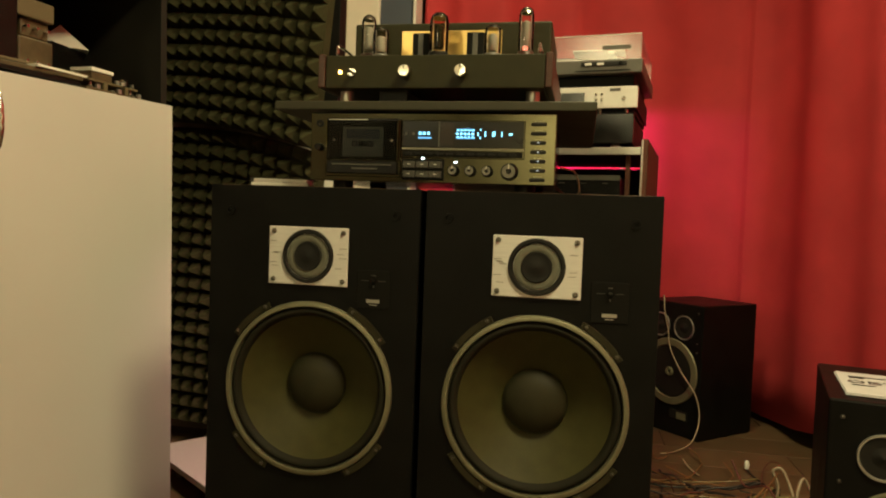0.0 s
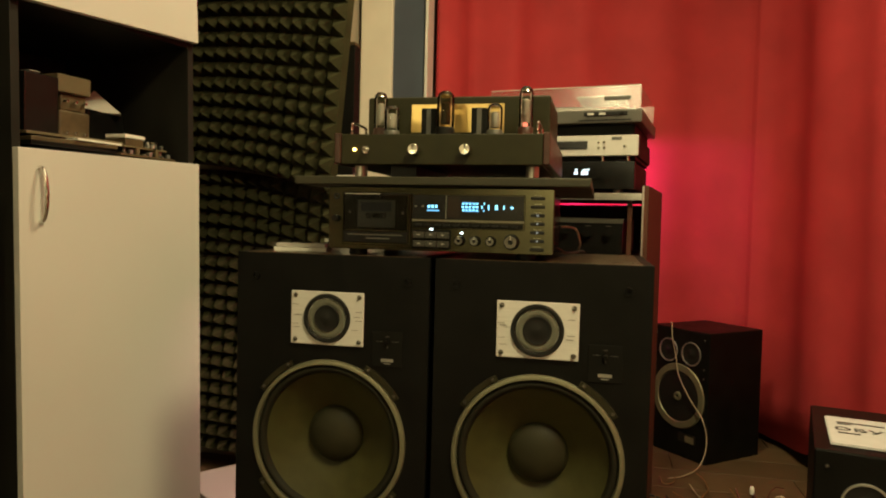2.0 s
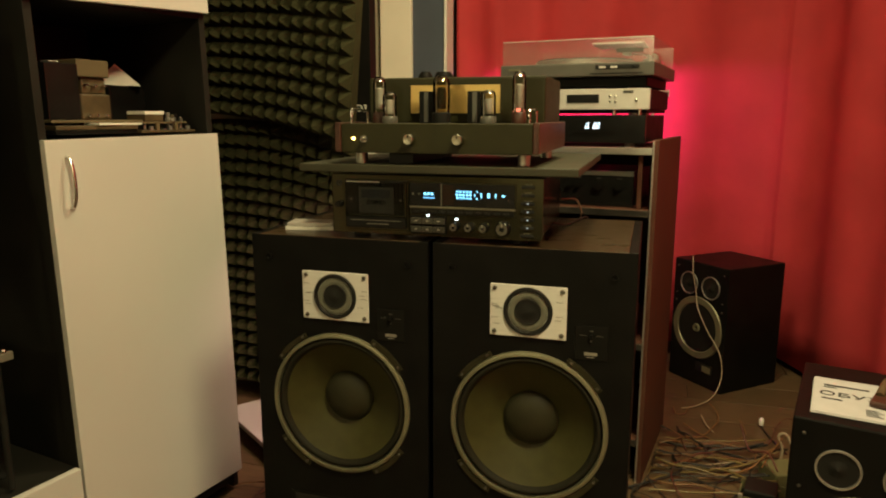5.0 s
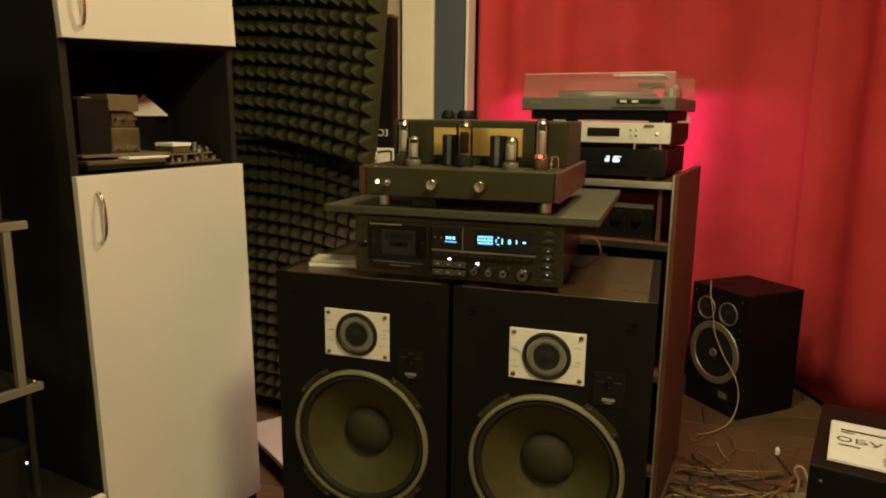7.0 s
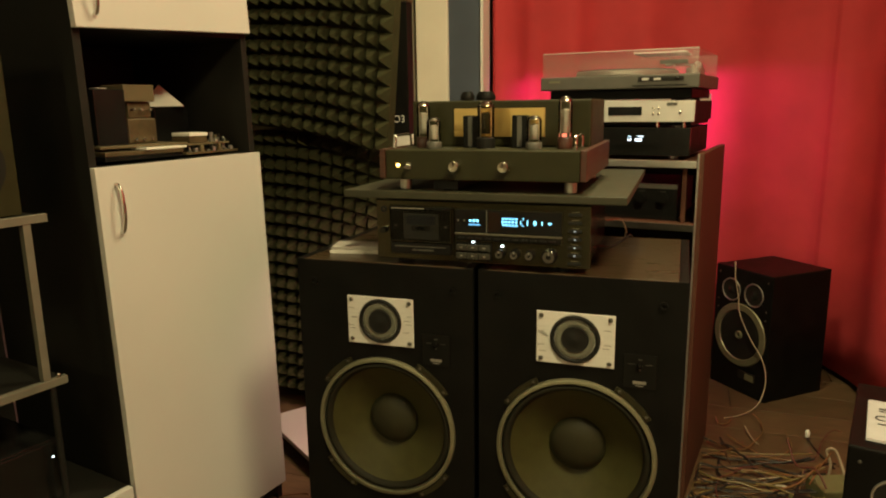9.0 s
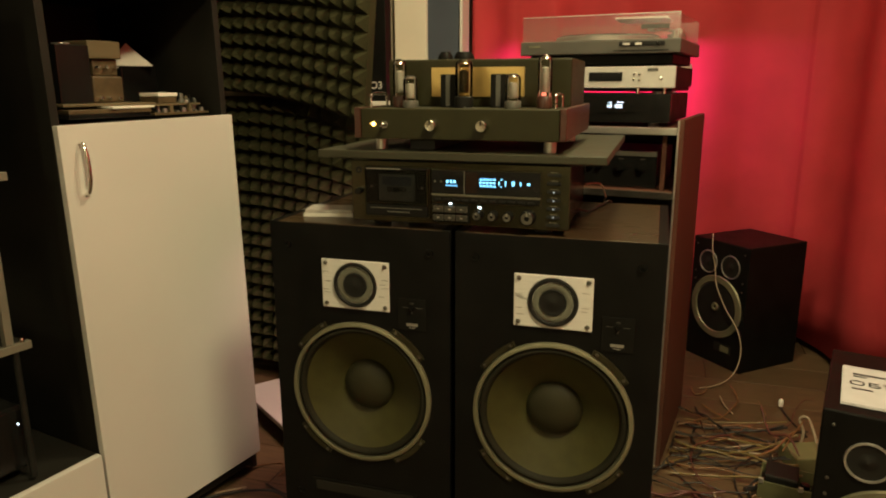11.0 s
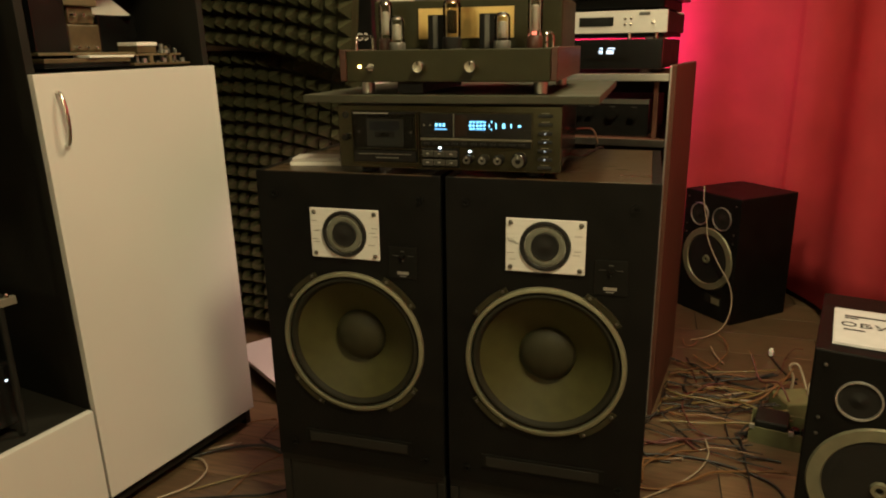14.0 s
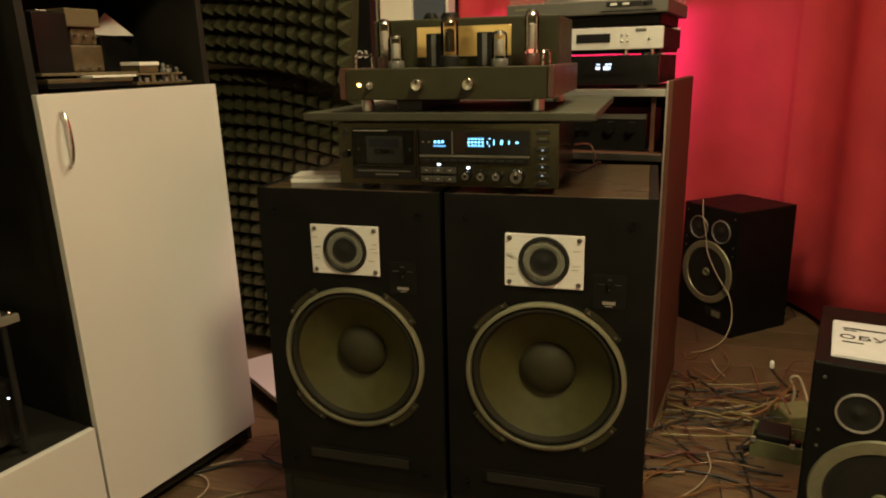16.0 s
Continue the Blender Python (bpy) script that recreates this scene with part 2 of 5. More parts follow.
def part(name, bm, material, parent=None, label="", smooth=None):
    me = bpy.data.meshes.new(name)
    bm.to_mesh(me)
    bm.free()
    me.materials.append(material)
    if smooth:
        me.polygons.foreach_set("use_smooth", [True] * len(me.polygons))
        me.set_sharp_from_angle(angle=radians(smooth))
    ob = new(name, me)
    ob.parent = parent
    if label:
        tagged(ob, label)
    return ob


def thing(name, label, category, at=(0, 0, 0), turn=0.0, group=""):
    ob = new(name)
    ob.empty_display_size = 0.05
    ob.matrix_basis = pose(*at, 0, 0, turn)
    return tagged(ob, label, category, group)


def cyl(bm, r, d0, d1, at=(0, 0, 0), axis="y", seg=24, ch=0.0):
    if ch:
        return lathe(bm, [(r - ch, d0), (r, d0 + ch), (r, d1 - ch), (r - ch, d1)], at, axis, seg)
    return lathe(bm, [(r, d0), (r, d1)], at, axis, seg)


def words(text, size, material, parent, m, name="lettering"):
    cu = bpy.data.curves.new(name, "FONT")
    cu.body, cu.size, cu.extrude, cu.align_x, cu.align_y = text, size, 0.0002, "CENTER", "CENTER"
    tmp = bpy.data.objects.new(name, cu)
    scene.collection.objects.link(tmp)
    me = bpy.data.meshes.new_from_object(tmp.evaluated_get(bpy.context.evaluated_depsgraph_get()))
    bpy.data.objects.remove(tmp)
    me.materials.clear()
    me.materials.append(material)
    ob = new(name, me)
    ob.parent = parent
    ob.matrix_basis = m
    return ob


# ---- the room ----
def structure(name, label, bm, material, category="wall"):
    return tagged(part(name, bm, material), label, category, kind="structure")


floor = structure("floor", "dark brown wood laminate floor strewn with cables", box(bm_new(), -1.95, 2.6, -6.6, 3.9, -0.10, -0.006), M_JOINT, "floor")
structure("ceiling", "plain off-white painted ceiling above the room", box(bm_new(), -1.95, 2.6, -6.6, 3.9, 2.6, 2.7), M_CEIL, "ceiling")
structure("wall_west", "plain beige wall beside the room", box(bm_new(), -1.95, -1.45, -6.6, 0.0, -0.1, 2.7), M_WALL)
structure("wall_west_alcove", "plain beige wall set back behind the cabinets", box(bm_new(), -1.95, -1.80, 0.001, 3.9, -0.1, 2.7), M_WALL)
structure("wall_east", "plain beige wall behind the red curtain", box(bm_new(), 2.45, 2.6, -6.6, 3.9, -0.1, 2.7), M_WALL)
# Unseen wall, set this far back so the deck mirrors dark floor from above.
structure("wall_south", "unseen beige wall set far back for the deck's reflections", box(bm_new(), -1.45, 2.45, -6.75, -6.6, -0.1, 2.7), M_WALL)
structure("wall_north", "plain beige wall behind the red curtain", box(bm_new(), -1.80, 2.45, 3.75, 3.9, -0.1, 2.7), M_WALL)
# the return wall that carries the foam
structure("wall_foam_return", "short beige wall covered with charcoal acoustic foam", box(bm_new(), -1.79, -0.755, 2.43, 3.74, -0.006, 2.6), M_WALL)
structure("pillar", "cream painted pillar beside the slate blue panel", box(bm_new(), -0.735, -0.60, 2.80, 2.9, 0, 2.59, 0.004), M_PILLAR, "pillar")
structure("trim_blue_panel", "slate blue painted strip beside the cream pillar", box(bm_new(), -0.60, -0.462, 2.82, 2.9, 0, 2.59), M_BLUE, "panel")
# White block added for a bright patch in the gap under the deck.
structure("trim_bright_patch_block", "white block added for a bright patch under the slate blue panel", box(bm_new(), -0.525, -0.44, 2.765, 2.817, 0.84, 0.905, 0.004), M_PILLAR, "sill")
structure("trim_window_frame", "narrow white window frame edge beside the red curtain", box(bm_new(), -0.462, -0.450, 2.80, 2.9, 0, 2.59, 0.002), M_PLATE, "trim")


def foam_panel(z0, z1, width, sag0, sag1, rise, stand):
    """Pyramid foam in 50 mm modules on a soft sheet whose free corner sags and stands out from the wall."""
    bm = bm_new()
    nz = max(1, round((z1 - z0) / 0.050))
    ny = round(width / 0.050)

    def surf(u, v, h):
        z = z0 + v * (z1 - z0)
        bx, by = -0.616 + (z - 0.964) * (0.078 if z > 0.9 else 0.05), 2.25
        ax, ay = bx - width, 2.33
        n = Vector((by - ay, -(bx - ax))).normalized()
        q = Vector((ax + (bx - ax) * u, ay + (by - ay) * u)) + n * (h + stand + 0.03 * u * u * (1 - v))
        return (q.x, q.y, z - (sag0 + (sag1 - sag0) * v) * u * u + rise * v * u)
    grid = [[bm.verts.new(surf(i / ny, j / nz, 0.0)) for j in range(nz + 1)] for i in range(ny + 1)]
    back = [[bm.verts.new(surf(i / ny, j / nz, -0.042)) for j in range(nz + 1)] for i in range(ny + 1)]
    for i in range(ny):
        for j in range(nz):
            bm.faces.new((grid[i][j], grid[i + 1][j], grid[i + 1][j + 1], grid[i][j + 1]))
            bm.faces.new((back[i][j], back[i][j + 1], back[i + 1][j + 1], back[i + 1][j]))
    for i in range(ny):
        bm.faces.new((back[i][0], back[i + 1][0], grid[i + 1][0], grid[i][0]))
        bm.faces.new((grid[i][nz], grid[i + 1][nz], back[i + 1][nz], back[i][nz]))
    for j in range(nz):
        bm.faces.new((grid[ny][j], grid[ny][j + 1], back[ny][j + 1], back[ny][j]))
        bm.faces.new((grid[0][j], grid[0][j + 1], back[0][j + 1], back[0][j]))
    bmesh.ops.recalc_face_normals(bm, faces=bm.faces[:])
    panel = tagged(part("acoustic_foam_panel", bm, M_FOAM), "charcoal pyramid acoustic foam panel with a sagging free corner", "acoustic foam", "foam panels by the wall")
    tips = []
    for i in range(ny):
        for j in range(nz):
            c = Vector(surf((i + 0.5) / ny, (j + 0.5) / nz, 0.0))
            du = Vector(surf((i + 1) / ny, (j + 0.5) / nz, 0.0)) - Vector(surf(i / ny, (j + 0.5) / nz, 0.0))
            dv = Vector(surf((i + 0.5) / ny, (j + 1) / nz, 0.0)) - Vector(surf((i + 0.5) / ny, j / nz, 0.0))
            out = (Vector(surf((i + 0.5) / ny, (j + 0.5) / nz, 1.0)) - c) * (0.044 + random.uniform(-0.005, 0.003))
            tips.append(Matrix((du, dv, out)).transposed().to_4x4())
            tips[-1].translation = c
    for m in tips:
        pyramid = new("pyramid", pyramid_mesh())
        pyramid.parent = panel
        pyramid.matrix_basis = m
    return panel


@functools.lru_cache(None)
def pyramid_mesh():
    """One foam pyramid on a unit base, its soft tip a little blunt and drooping."""
    bm = bm_new()
    a = [bm.verts.new(p) for p in ((-0.5, -0.5, 0), (0.5, -0.5, 0), (0.5, 0.5, 0), (-0.5, 0.5, 0))]
    b = [bm.verts.new(p) for p in ((-0.05, -0.14, 1), (0.05, -0.14, 1), (0.05, -0.05, 1), (-0.05, -0.05, 1))]
    for k in range(4):
        bm.faces.new((a[k], a[(k + 1) % 4], b[(k + 1) % 4], b[k]))
    bm.faces.new(b)
    bmesh.ops.recalc_face_normals(bm, faces=bm.faces[:])
    me = bpy.data.meshes.new("pyramid")
    bm.to_mesh(me)
    bm.free()
    me.materials.append(M_FOAM)
    return me


foam_panel(0.066, 1.075, 0.65, 0.0, 0.12, 0.03, 0.0)
foam_panel(1.100, 2.020, 0.73, 0.105, 0.020, 0.0, 0.036)
foam_panel(2.025, 2.560, 0.73, 0.030, 0.0, 0.0, 0.03)


def curtain():
    """One red cloth hung along the window wall and round the corner, in soft folds."""
    bm = bm_new()
    pts = [Vector(p) for p in ((-0.449, 2.93), (-0.30, 3.04), (0.1, 3.18), (0.6, 3.32), (0.86, 3.36), (0.96, 3.27), (1.05, 2.92), (1.22, 2.25), (1.42, 1.45), (1.62, 0.6), (1.8, -0.3))]
    line, s = [], 0.0
    for a, b in zip(pts, pts[1:]):
        n = max(2, round((b - a).length / 0.012))
        for k in range(n):
            line.append(a + (b - a) * k / n)
    line.append(pts[-1])
    for _ in range(12):
        line = [line[0]] + [(line[i - 1] + line[i] * 2 + line[i + 1]) / 4 for i in range(1, len(line) - 1)] + [line[-1]]
    rows = 14
    cols = []
    for i, p in enumerate(line):
        way = (line[min(i + 1, len(line) - 1)] - line[max(i - 1, 0)]).normalized()
        out = Vector((way.y, -way.x))
        s = i * 0.012
        col = []
        for j in range(rows + 1):
            v = j / rows
            z = 0.055 + 0.025 * math.sin(s * 6.5 + 0.5) * (1 - v) + v * 2.48
            # broad uneven folds, fuller towards the hem
            amp = 0.020 + 0.010 * math.sin(s * 2.1 + 1) * (1 - 0.4 * v)
            f = amp * math.sin(s * 2 * math.pi / 0.34 + 1.9 * math.sin(s * 2.3) + 0.5 * v)
            f += 0.0032 * math.sin(s * 2 * math.pi / 0.131 + 1.5 * v + 2.4 * math.sin(s * 3.7)) * (0.5 + 0.5 * math.sin(s * 1.7 + 2))
            f += 0.022 * (1 - v) ** 2.5 * math.sin(s * 8.0 + 1)
            if p.x > 0.90:
                f += 0.022 * math.sin(s * 2 * math.pi / 0.62 + 0.6) * (1 - 0.5 * v)
            q = p + out * f
            col.append(bm.verts.new((q.x, q.y, z)))
        cols.append(col)
    for a, b in zip(cols, cols[1:]):
        for j in range(rows):
            bm.faces.new((a[j], b[j], b[j + 1], a[j + 1]))
    ob = part("curtain", bm, M_CURTAIN, smooth=180)
    so = ob.modifiers.new("cloth", "SOLIDIFY")
    so.thickness = 0.003
    return tagged(ob, "floor-length red fabric curtain hanging in soft folds", "curtain")


curtain()


# ---- large black speakers ----
def woofer(parent, cx, cz, y, R=0.158):
    w = part("woofer", lathe(bm_new(), [(R - 0.0115, 0.004), (R - 0.010, -0.007), (R - 0.0065, -0.0075), (R - 0.002, -0.005), (R, 0.004)], (cx, y, cz), closed=True, seg=72), M_RING, parent, "grey metal ring round the woofer", 40)
    part("surround", lathe(bm_new(), [(R - 0.012, 0.004), (R - 0.014, -0.001), (R - 0.017, -0.004), (R - 0.021, -0.004), (R - 0.025, -0.001), (R - 0.028, 0.006)], (cx, y, cz), seg=72, caps=False), M_SURROUND, w, "dull black rubber surround", 60)
    prof = [(R - 0.028, 0.006)] + [(R - 0.028 - (R - 0.083) * k / 10, 0.006 + 0.042 * (k / 10) ** 0.92) for k in range(1, 11)]
    bm = bm_new()
    rings = []
    for rad, d in prof:
        rings.append([bm.verts.new((cx + rad * math.cos(2 * math.pi * i / 72), y + d, cz + rad * math.sin(2 * math.pi * i / 72))) for i in range(72)])
    for a, b in zip(rings, rings[1:]):
        for i in range(72):
            bm.faces.new((a[i], a[(i + 1) % 72], b[(i + 1) % 72], b[i]))
    bmesh.ops.recalc_face_normals(bm, faces=bm.faces[:])
    part("cone", bm, M_CONE, w, "olive-grey paper cone", 60)
    cap = [(0.0570 * math.cos(a), 0.049 - 0.027 * math.sin(a)) for a in [math.pi / 2 * k / 8 for k in range(9)]]
    part("dust_cap", lathe(bm_new(), [(r_, d_) for r_, d_ in cap], (cx, y, cz), seg=48), M_CAP, w, "dark grey domed dust cap", 60)
    return w


def trim_lobes(parent, cx, cz, y, R):
    for a0 in (48, 132, 228, 312):
        bm = bm_new()
        n = 10
        A = [radians(a0 - 15 + 30 * k / n) for k in range(n + 1)]
        f, b = [], []
        for rad in (R + 0.0005, R + 0.0115):
            f.append([bm.verts.new((cx + rad * math.cos(a), y - 0.004, cz + rad * math.sin(a))) for a in A])
            b.append([bm.verts.new((cx + rad * math.cos(a), y + 0.0035, cz + rad * math.sin(a))) for a in A])
        for k in range(n):
            bm.faces.new((f[0][k], f[0][k + 1], f[1][k + 1], f[1][k]))
            bm.faces.new((f[1][k], f[1][k + 1], b[1][k + 1], b[1][k]))
            bm.faces.new((b[0][k], b[0][k + 1], f[0][k + 1], f[0][k]))
        bm.faces.new((f[0][0], f[1][0], b[1][0], b[0][0]))
        bm.faces.new((f[0][n], b[0][n], b[1][n], f[1][n]))
        bmesh.ops.recalc_face_normals(bm, faces=bm.faces[:])
        lobe = part("trim_lobe", bm, M_LOBE, parent)
        for da in (-12, 12):
            a = radians(a0 + da)
            part("screw", lathe(bm_new(), [(0.0, -0.0075), (0.0025, -0.0072), (0.0034, -0.004)], (cx + (R + 0.0065) * math.cos(a), y, cz + (R + 0.0065) * math.sin(a)), seg=12), M_SCREW, lobe)


def big_speaker(at, dx_plate):
    W, D, z0, H = 0.392, 0.42, 0.187, 0.655
    s = thing("floor_speaker", "large black three-way speaker with walnut sides and white tweeter plate", "speaker", at, 0, "pair of large speakers")
    h = W / 2
    # the carcass: walnut boards round a black baffle
    t = 0.018
    for n, b in (("side_panel ", (-h, -h + t, 0.002, D, z0, z0 + H)), ("side_panel ", (h - t, h, 0.002, D, z0, z0 + H)), ("top_panel", (-h + t, h - t, 0.002, D, z0 + H - t, z0 + H)), ("bottom_panel", (-h + t, h - t, 0.002, D, z0, z0 + t))):
        part(n.strip(), box(bm_new(), *b, 0.0015), M_BAFFLE if n.endswith(" ") else M_VENEER, s)
    part("back_panel", box(bm_new(), -h + t, h - t, D - 0.02, D - 0.001, z0 + t, z0 + H - t), M_BLACKLAM, s)
    # baffle with a round hole for the woofer
    cz, R, seg = 0.481, 0.1485, 72
    bm = bm_new()
    x0, x1, b0, b1 = -h + 0.001, h - 0.001, z0 + 0.001, z0 + H - 0.001
    inner, outer, deep = [], [], []
    for i in range(seg):
        a = 2 * math.pi * i / seg
        c, sn = math.cos(a), math.sin(a)
        k = min((x1 if c > 0 else -x0) / max(abs(c), 1e-6), ((b1 - cz) if sn > 0 else (cz - b0)) / max(abs(sn), 1e-6))
        inner.append(bm.verts.new((R * c, -0.0005, cz + R * sn)))
        deep.append(bm.verts.new((R * c, 0.02, cz + R * sn)))
        outer.append(bm.verts.new((k * c, -0.0005, cz + k * sn)))
    for i in range(seg):
        j = (i + 1) % seg
        bm.faces.new((inner[i], inner[j], outer[j], outer[i]))
        bm.faces.new((inner[j], inner[i], deep[i], deep[j]))
    for cx_, cz_ in ((x0, b0), (x1, b0), (x0, b1), (x1, b1)):
        near = sorted(outer, key=lambda v: (v.co.x - cx_) ** 2 + (v.co.z - cz_) ** 2)[:2]
        bm.faces.new((near[0], near[1], bm.verts.new((cx_, -0.0005, cz_))))
    bmesh.ops.recalc_face_normals(bm, faces=bm.faces[:])
    part("baffle", bm, M_BAFFLE, s, "black painted baffle")
    w = woofer(s, 0, cz, -0.001)
    trim_lobes(s, 0, cz, -0.001, 0.158)
    # tweeter plate
    px, pz, pw, ph = dx_plate, 0.7185, 0.148, 0.103
    pl = part("tweeter_plate", box(bm_new(), px - pw / 2, px + pw / 2, -0.005, -0.0008, pz - ph / 2, pz + ph / 2, 0.0012), M_PLATE, s, "scratched white metal tweeter plate")
    part("tweeter_surround", lathe(bm_new(), [(0.039, -0.0052), (0.0415, -0.009), (0.046, -0.009), (0.048, -0.0052)], (px, 0, pz), closed=True), M_RUBBER, pl, "", 40)
    part("tweeter_ring", lathe(bm_new(), [(0.0385, -0.0055), (0.034, -0.0075), (0.028, -0.0065), (0.0255, -0.0055)], (px, 0, pz), caps=False), M_FOAMRING, pl, "olive felt ring", 50)
    part("tweeter_dome", lathe(bm_new(), [(0.026, -0.0056), (0.0245, -0.009), (0.018, -0.0075), (0.010, -0.0095), (0.0, -0.0105)], (px, 0, pz), seg=32), M_RUBBER, pl, "black dome", 50)
    for sx in (-1, 1):
        for sz in (-1, 1):
            part("screw", lathe(bm_new(), [(0.0, -0.0085), (0.003, -0.0082), (0.0048, -0.005)], (px + sx * 0.065, 0, pz + sz * 0.043), seg=16), M_SCREW, pl)
    rs = random.Random(int(at[0] * 1000))
    for k in range(9):
        sx, zz = px + rs.choice((-1, 1)) * rs.uniform(0.052, 0.066), pz + rs.uniform(-0.03, 0.03)
        part("scratch", box(bm_new(), sx - 0.007, sx + 0.006, -0.0053, -0.0049, zz, zz + 0.0009), M_SCREW, pl)
    # level control and maker's plate
    bx = 0.1175
    bp = part("control_badge", box(bm_new(), bx - 0.030, bx + 0.030, -0.0022, -0.0008, 0.632, 0.699, 0.0006), M_CHOKE, s, "black control badge with fine white marks")
    for q in ((-0.004, 0.004, 0.689, 0.6905), (-0.022, -0.009, 0.680, 0.6808), (0.009, 0.022, 0.680, 0.6808), (-0.001, 0.001, 0.668, 0.672), (-0.012, 0.012, 0.6415, 0.6475), (-0.007, 0.007, 0.6375, 0.639)):
        part("marking", box(bm_new(), bx + q[0], bx + q[1], -0.0028, -0.0021, q[2], q[3]), M_KEY if q[3] > 0.65 else M_ALU, bp)
    part("control_knob", lathe(bm_new(), [(0.0, -0.008), (0.004, -0.0078), (0.005, -0.0022)], (bx, 0, 0.680), seg=20), M_DARKPLASTIC, bp)
    for pxx in (-0.156, 0.154):
        for pzz in (0.795, 0.222):
            part("grille_peg", lathe(bm_new(), [(0.0, -0.0015), (0.0035, -0.001), (0.0045, -0.004), (0.008, -0.004), (0.0085, -0.0006)], (pxx, 0, pzz), seg=20), M_BAFFLE, s)
    # slot port
    part("port_frame", box(bm_new(), -0.125, 0.125, -0.003, -0.0007, 0.228, 0.262, 0.001), M_BAFFLE, s, "black slot port")
    part("port_opening", box(bm_new(), -0.115, 0.115, -0.0045, -0.002, 0.234, 0.256, 0.0008), M_BLACKLAM, s)
    return s


def plinth(at):
    p = thing("speaker_stand", "low black wooden stand under a large speaker", "stand", at, 0, "stands under the speakers")
    part("top_board", box(bm_new(), -0.196, 0.196, 0.006, 0.40, 0.168, 0.186, 0.002), M_BLACKLAM, p)
    for x in (-0.196, 0.178):
        part("side_board", box(bm_new(), x, x + 0.018, 0.006, 0.40, 0.0, 0.1675, 0.002), M_BLACKLAM, p)
    part("front_board", box(bm_new(), -0.1775, 0.1775, 0.010, 0.028, 0.004, 0.1675, 0.002), M_BLACKLAM, p, "plain black front board")
    return p


SPK_Y = 1.303
for sx, dp in ((-0.250, -0.004), (0.1525, -0.0035)):
    plinth((sx, SPK_Y, 0))
    big_speaker((sx, SPK_Y, 0), dp)

# ---- on top of the speakers: deck, board, valve amplifier ----
TOP = 0.842


def cassette_deck():
    d = thing("cassette_deck", "dark grey cassette deck with lit cyan displays on the speakers", "cassette deck", (0, 1.308, 0))
    x0, x1, z0, z1 = -0.258, 0.172, 0.854, 0.973
    part("body", box(bm_new(), x0 + 0.006, x1 - 0.006, 0.008, 0.30, z0 + 0.003, z1 - 0.003, 0.002), M_DARKPLASTIC, d)
    part("front_panel", box(bm_new(), x0, x1, 0.0, 0.009, z0, z1, 0.0015), M_DECK, d, "dark grey metal front panel")
    for fx in (-0.21, 0.12):
        for fy in (0.04, 0.26):
            part("foot", cyl(bm_new(), 0.018, TOP, z0 + 0.004, (fx, fy, 0), "z", 24, 0.002), M_RUBBER, d)
    # cassette well: a raised surround, a tinted door and the cassette behind it
    sur = part("well_surround", box(bm_new(), -0.229, -0.093, -0.004, -0.0005, 0.862, 0.963, 0.0018), M_DECK, d, "dark metal surround of the cassette well")
    part("well_back", box(bm_new(), -0.222, -0.099, -0.0052, -0.0042, 0.893, 0.9555), M_CHOKE, sur)
    cs = part("cassette", box(bm_new(), -0.197, -0.123, -0.0075, -0.0054, 0.8965, 0.9475, 0.0012), M_SHELL, sur, "grey plastic cassette")
    # Bluish reflection in the door window, painted as a flat patch.
    part("cassette_reflection", box(bm_new(), -0.190, -0.130, -0.0082, -0.0074, 0.9265, 0.9435), M_BLUE, cs, "blue-grey patch for the window's bluish reflection")
    part("tape_window", box(bm_new(), -0.168, -0.152, -0.0082, -0.0074, 0.914, 0.923), M_DARKPLASTIC, cs)
    for sx in (-0.1745, -0.1455):
        part("spool", lathe(bm_new(), [(0.0022, -0.0078), (0.003, -0.0100), (0.0052, -0.0100), (0.0058, -0.0076)], (sx, 0, 0.9185), closed=True, seg=20), M_RUBBER, cs)
    door = part("cassette_door", box(bm_new(), -0.223, -0.098, -0.0132, -0.0120, 0.8915, 0.957, 0.0005), M_DOORGLASS, sur, "tinted cassette door window")
    part("door_rim", box(bm_new(), -0.226, -0.2232, -0.0135, -0.0045, 0.890, 0.959, 0.0008), M_DECK, door)
    part("door_rim", box(bm_new(), -0.0978, -0.095, -0.0135, -0.0045, 0.890, 0.959, 0.0008), M_DECK, door)
    part("door_lip", box(bm_new(), -0.224, -0.097, -0.0135, -0.0045, 0.9572, 0.961, 0.001), M_DARKPLASTIC, door)
    part("lettering_bar", box(bm_new(), -0.220, -0.150, -0.0142, -0.0134, 0.9583, 0.9597), M_ALU, door)
    lo = part("door_skirt", box(bm_new(), -0.224, -0.097, -0.0115, -0.0045, 0.8665, 0.8895, 0.0015), M_DARKPLASTIC, sur, "black skirt under the cassette door")
    part("skirt_groove", box(bm_new(), -0.214, -0.107, -0.0122, -0.0112, 0.8815, 0.8830), M_KEY, lo)
    part("skirt_lettering_bar", box(bm_new(), -0.178, -0.132, -0.0122, -0.0112, 0.8745, 0.8765), M_KEY, lo)
    for sx in (-0.2105, -0.1065):
        part("door_catch", cyl(bm_new(), 0.0022, -0.0140, -0.0118, (sx, 0, 0.924), seg=12), M_SCREW, door)
    # display
    fr = part("display_frame", box(bm_new(), -0.0915, 0.1205, -0.0032, -0.0005, 0.8965, 0.9610, 0.0012), M_DECK, d, "dark metal display frame")
    win = part("display_window", box(bm_new(), -0.0895, 0.1185, -0.0045, -0.0028, 0.9145, 0.9590, 0.0006), M_DARKPLASTIC, fr, "black display window")
    part("window_divider", box(bm_new(), -0.0265, -0.0245, -0.0050, -0.0044, 0.9150, 0.9585), M_KEY, win)
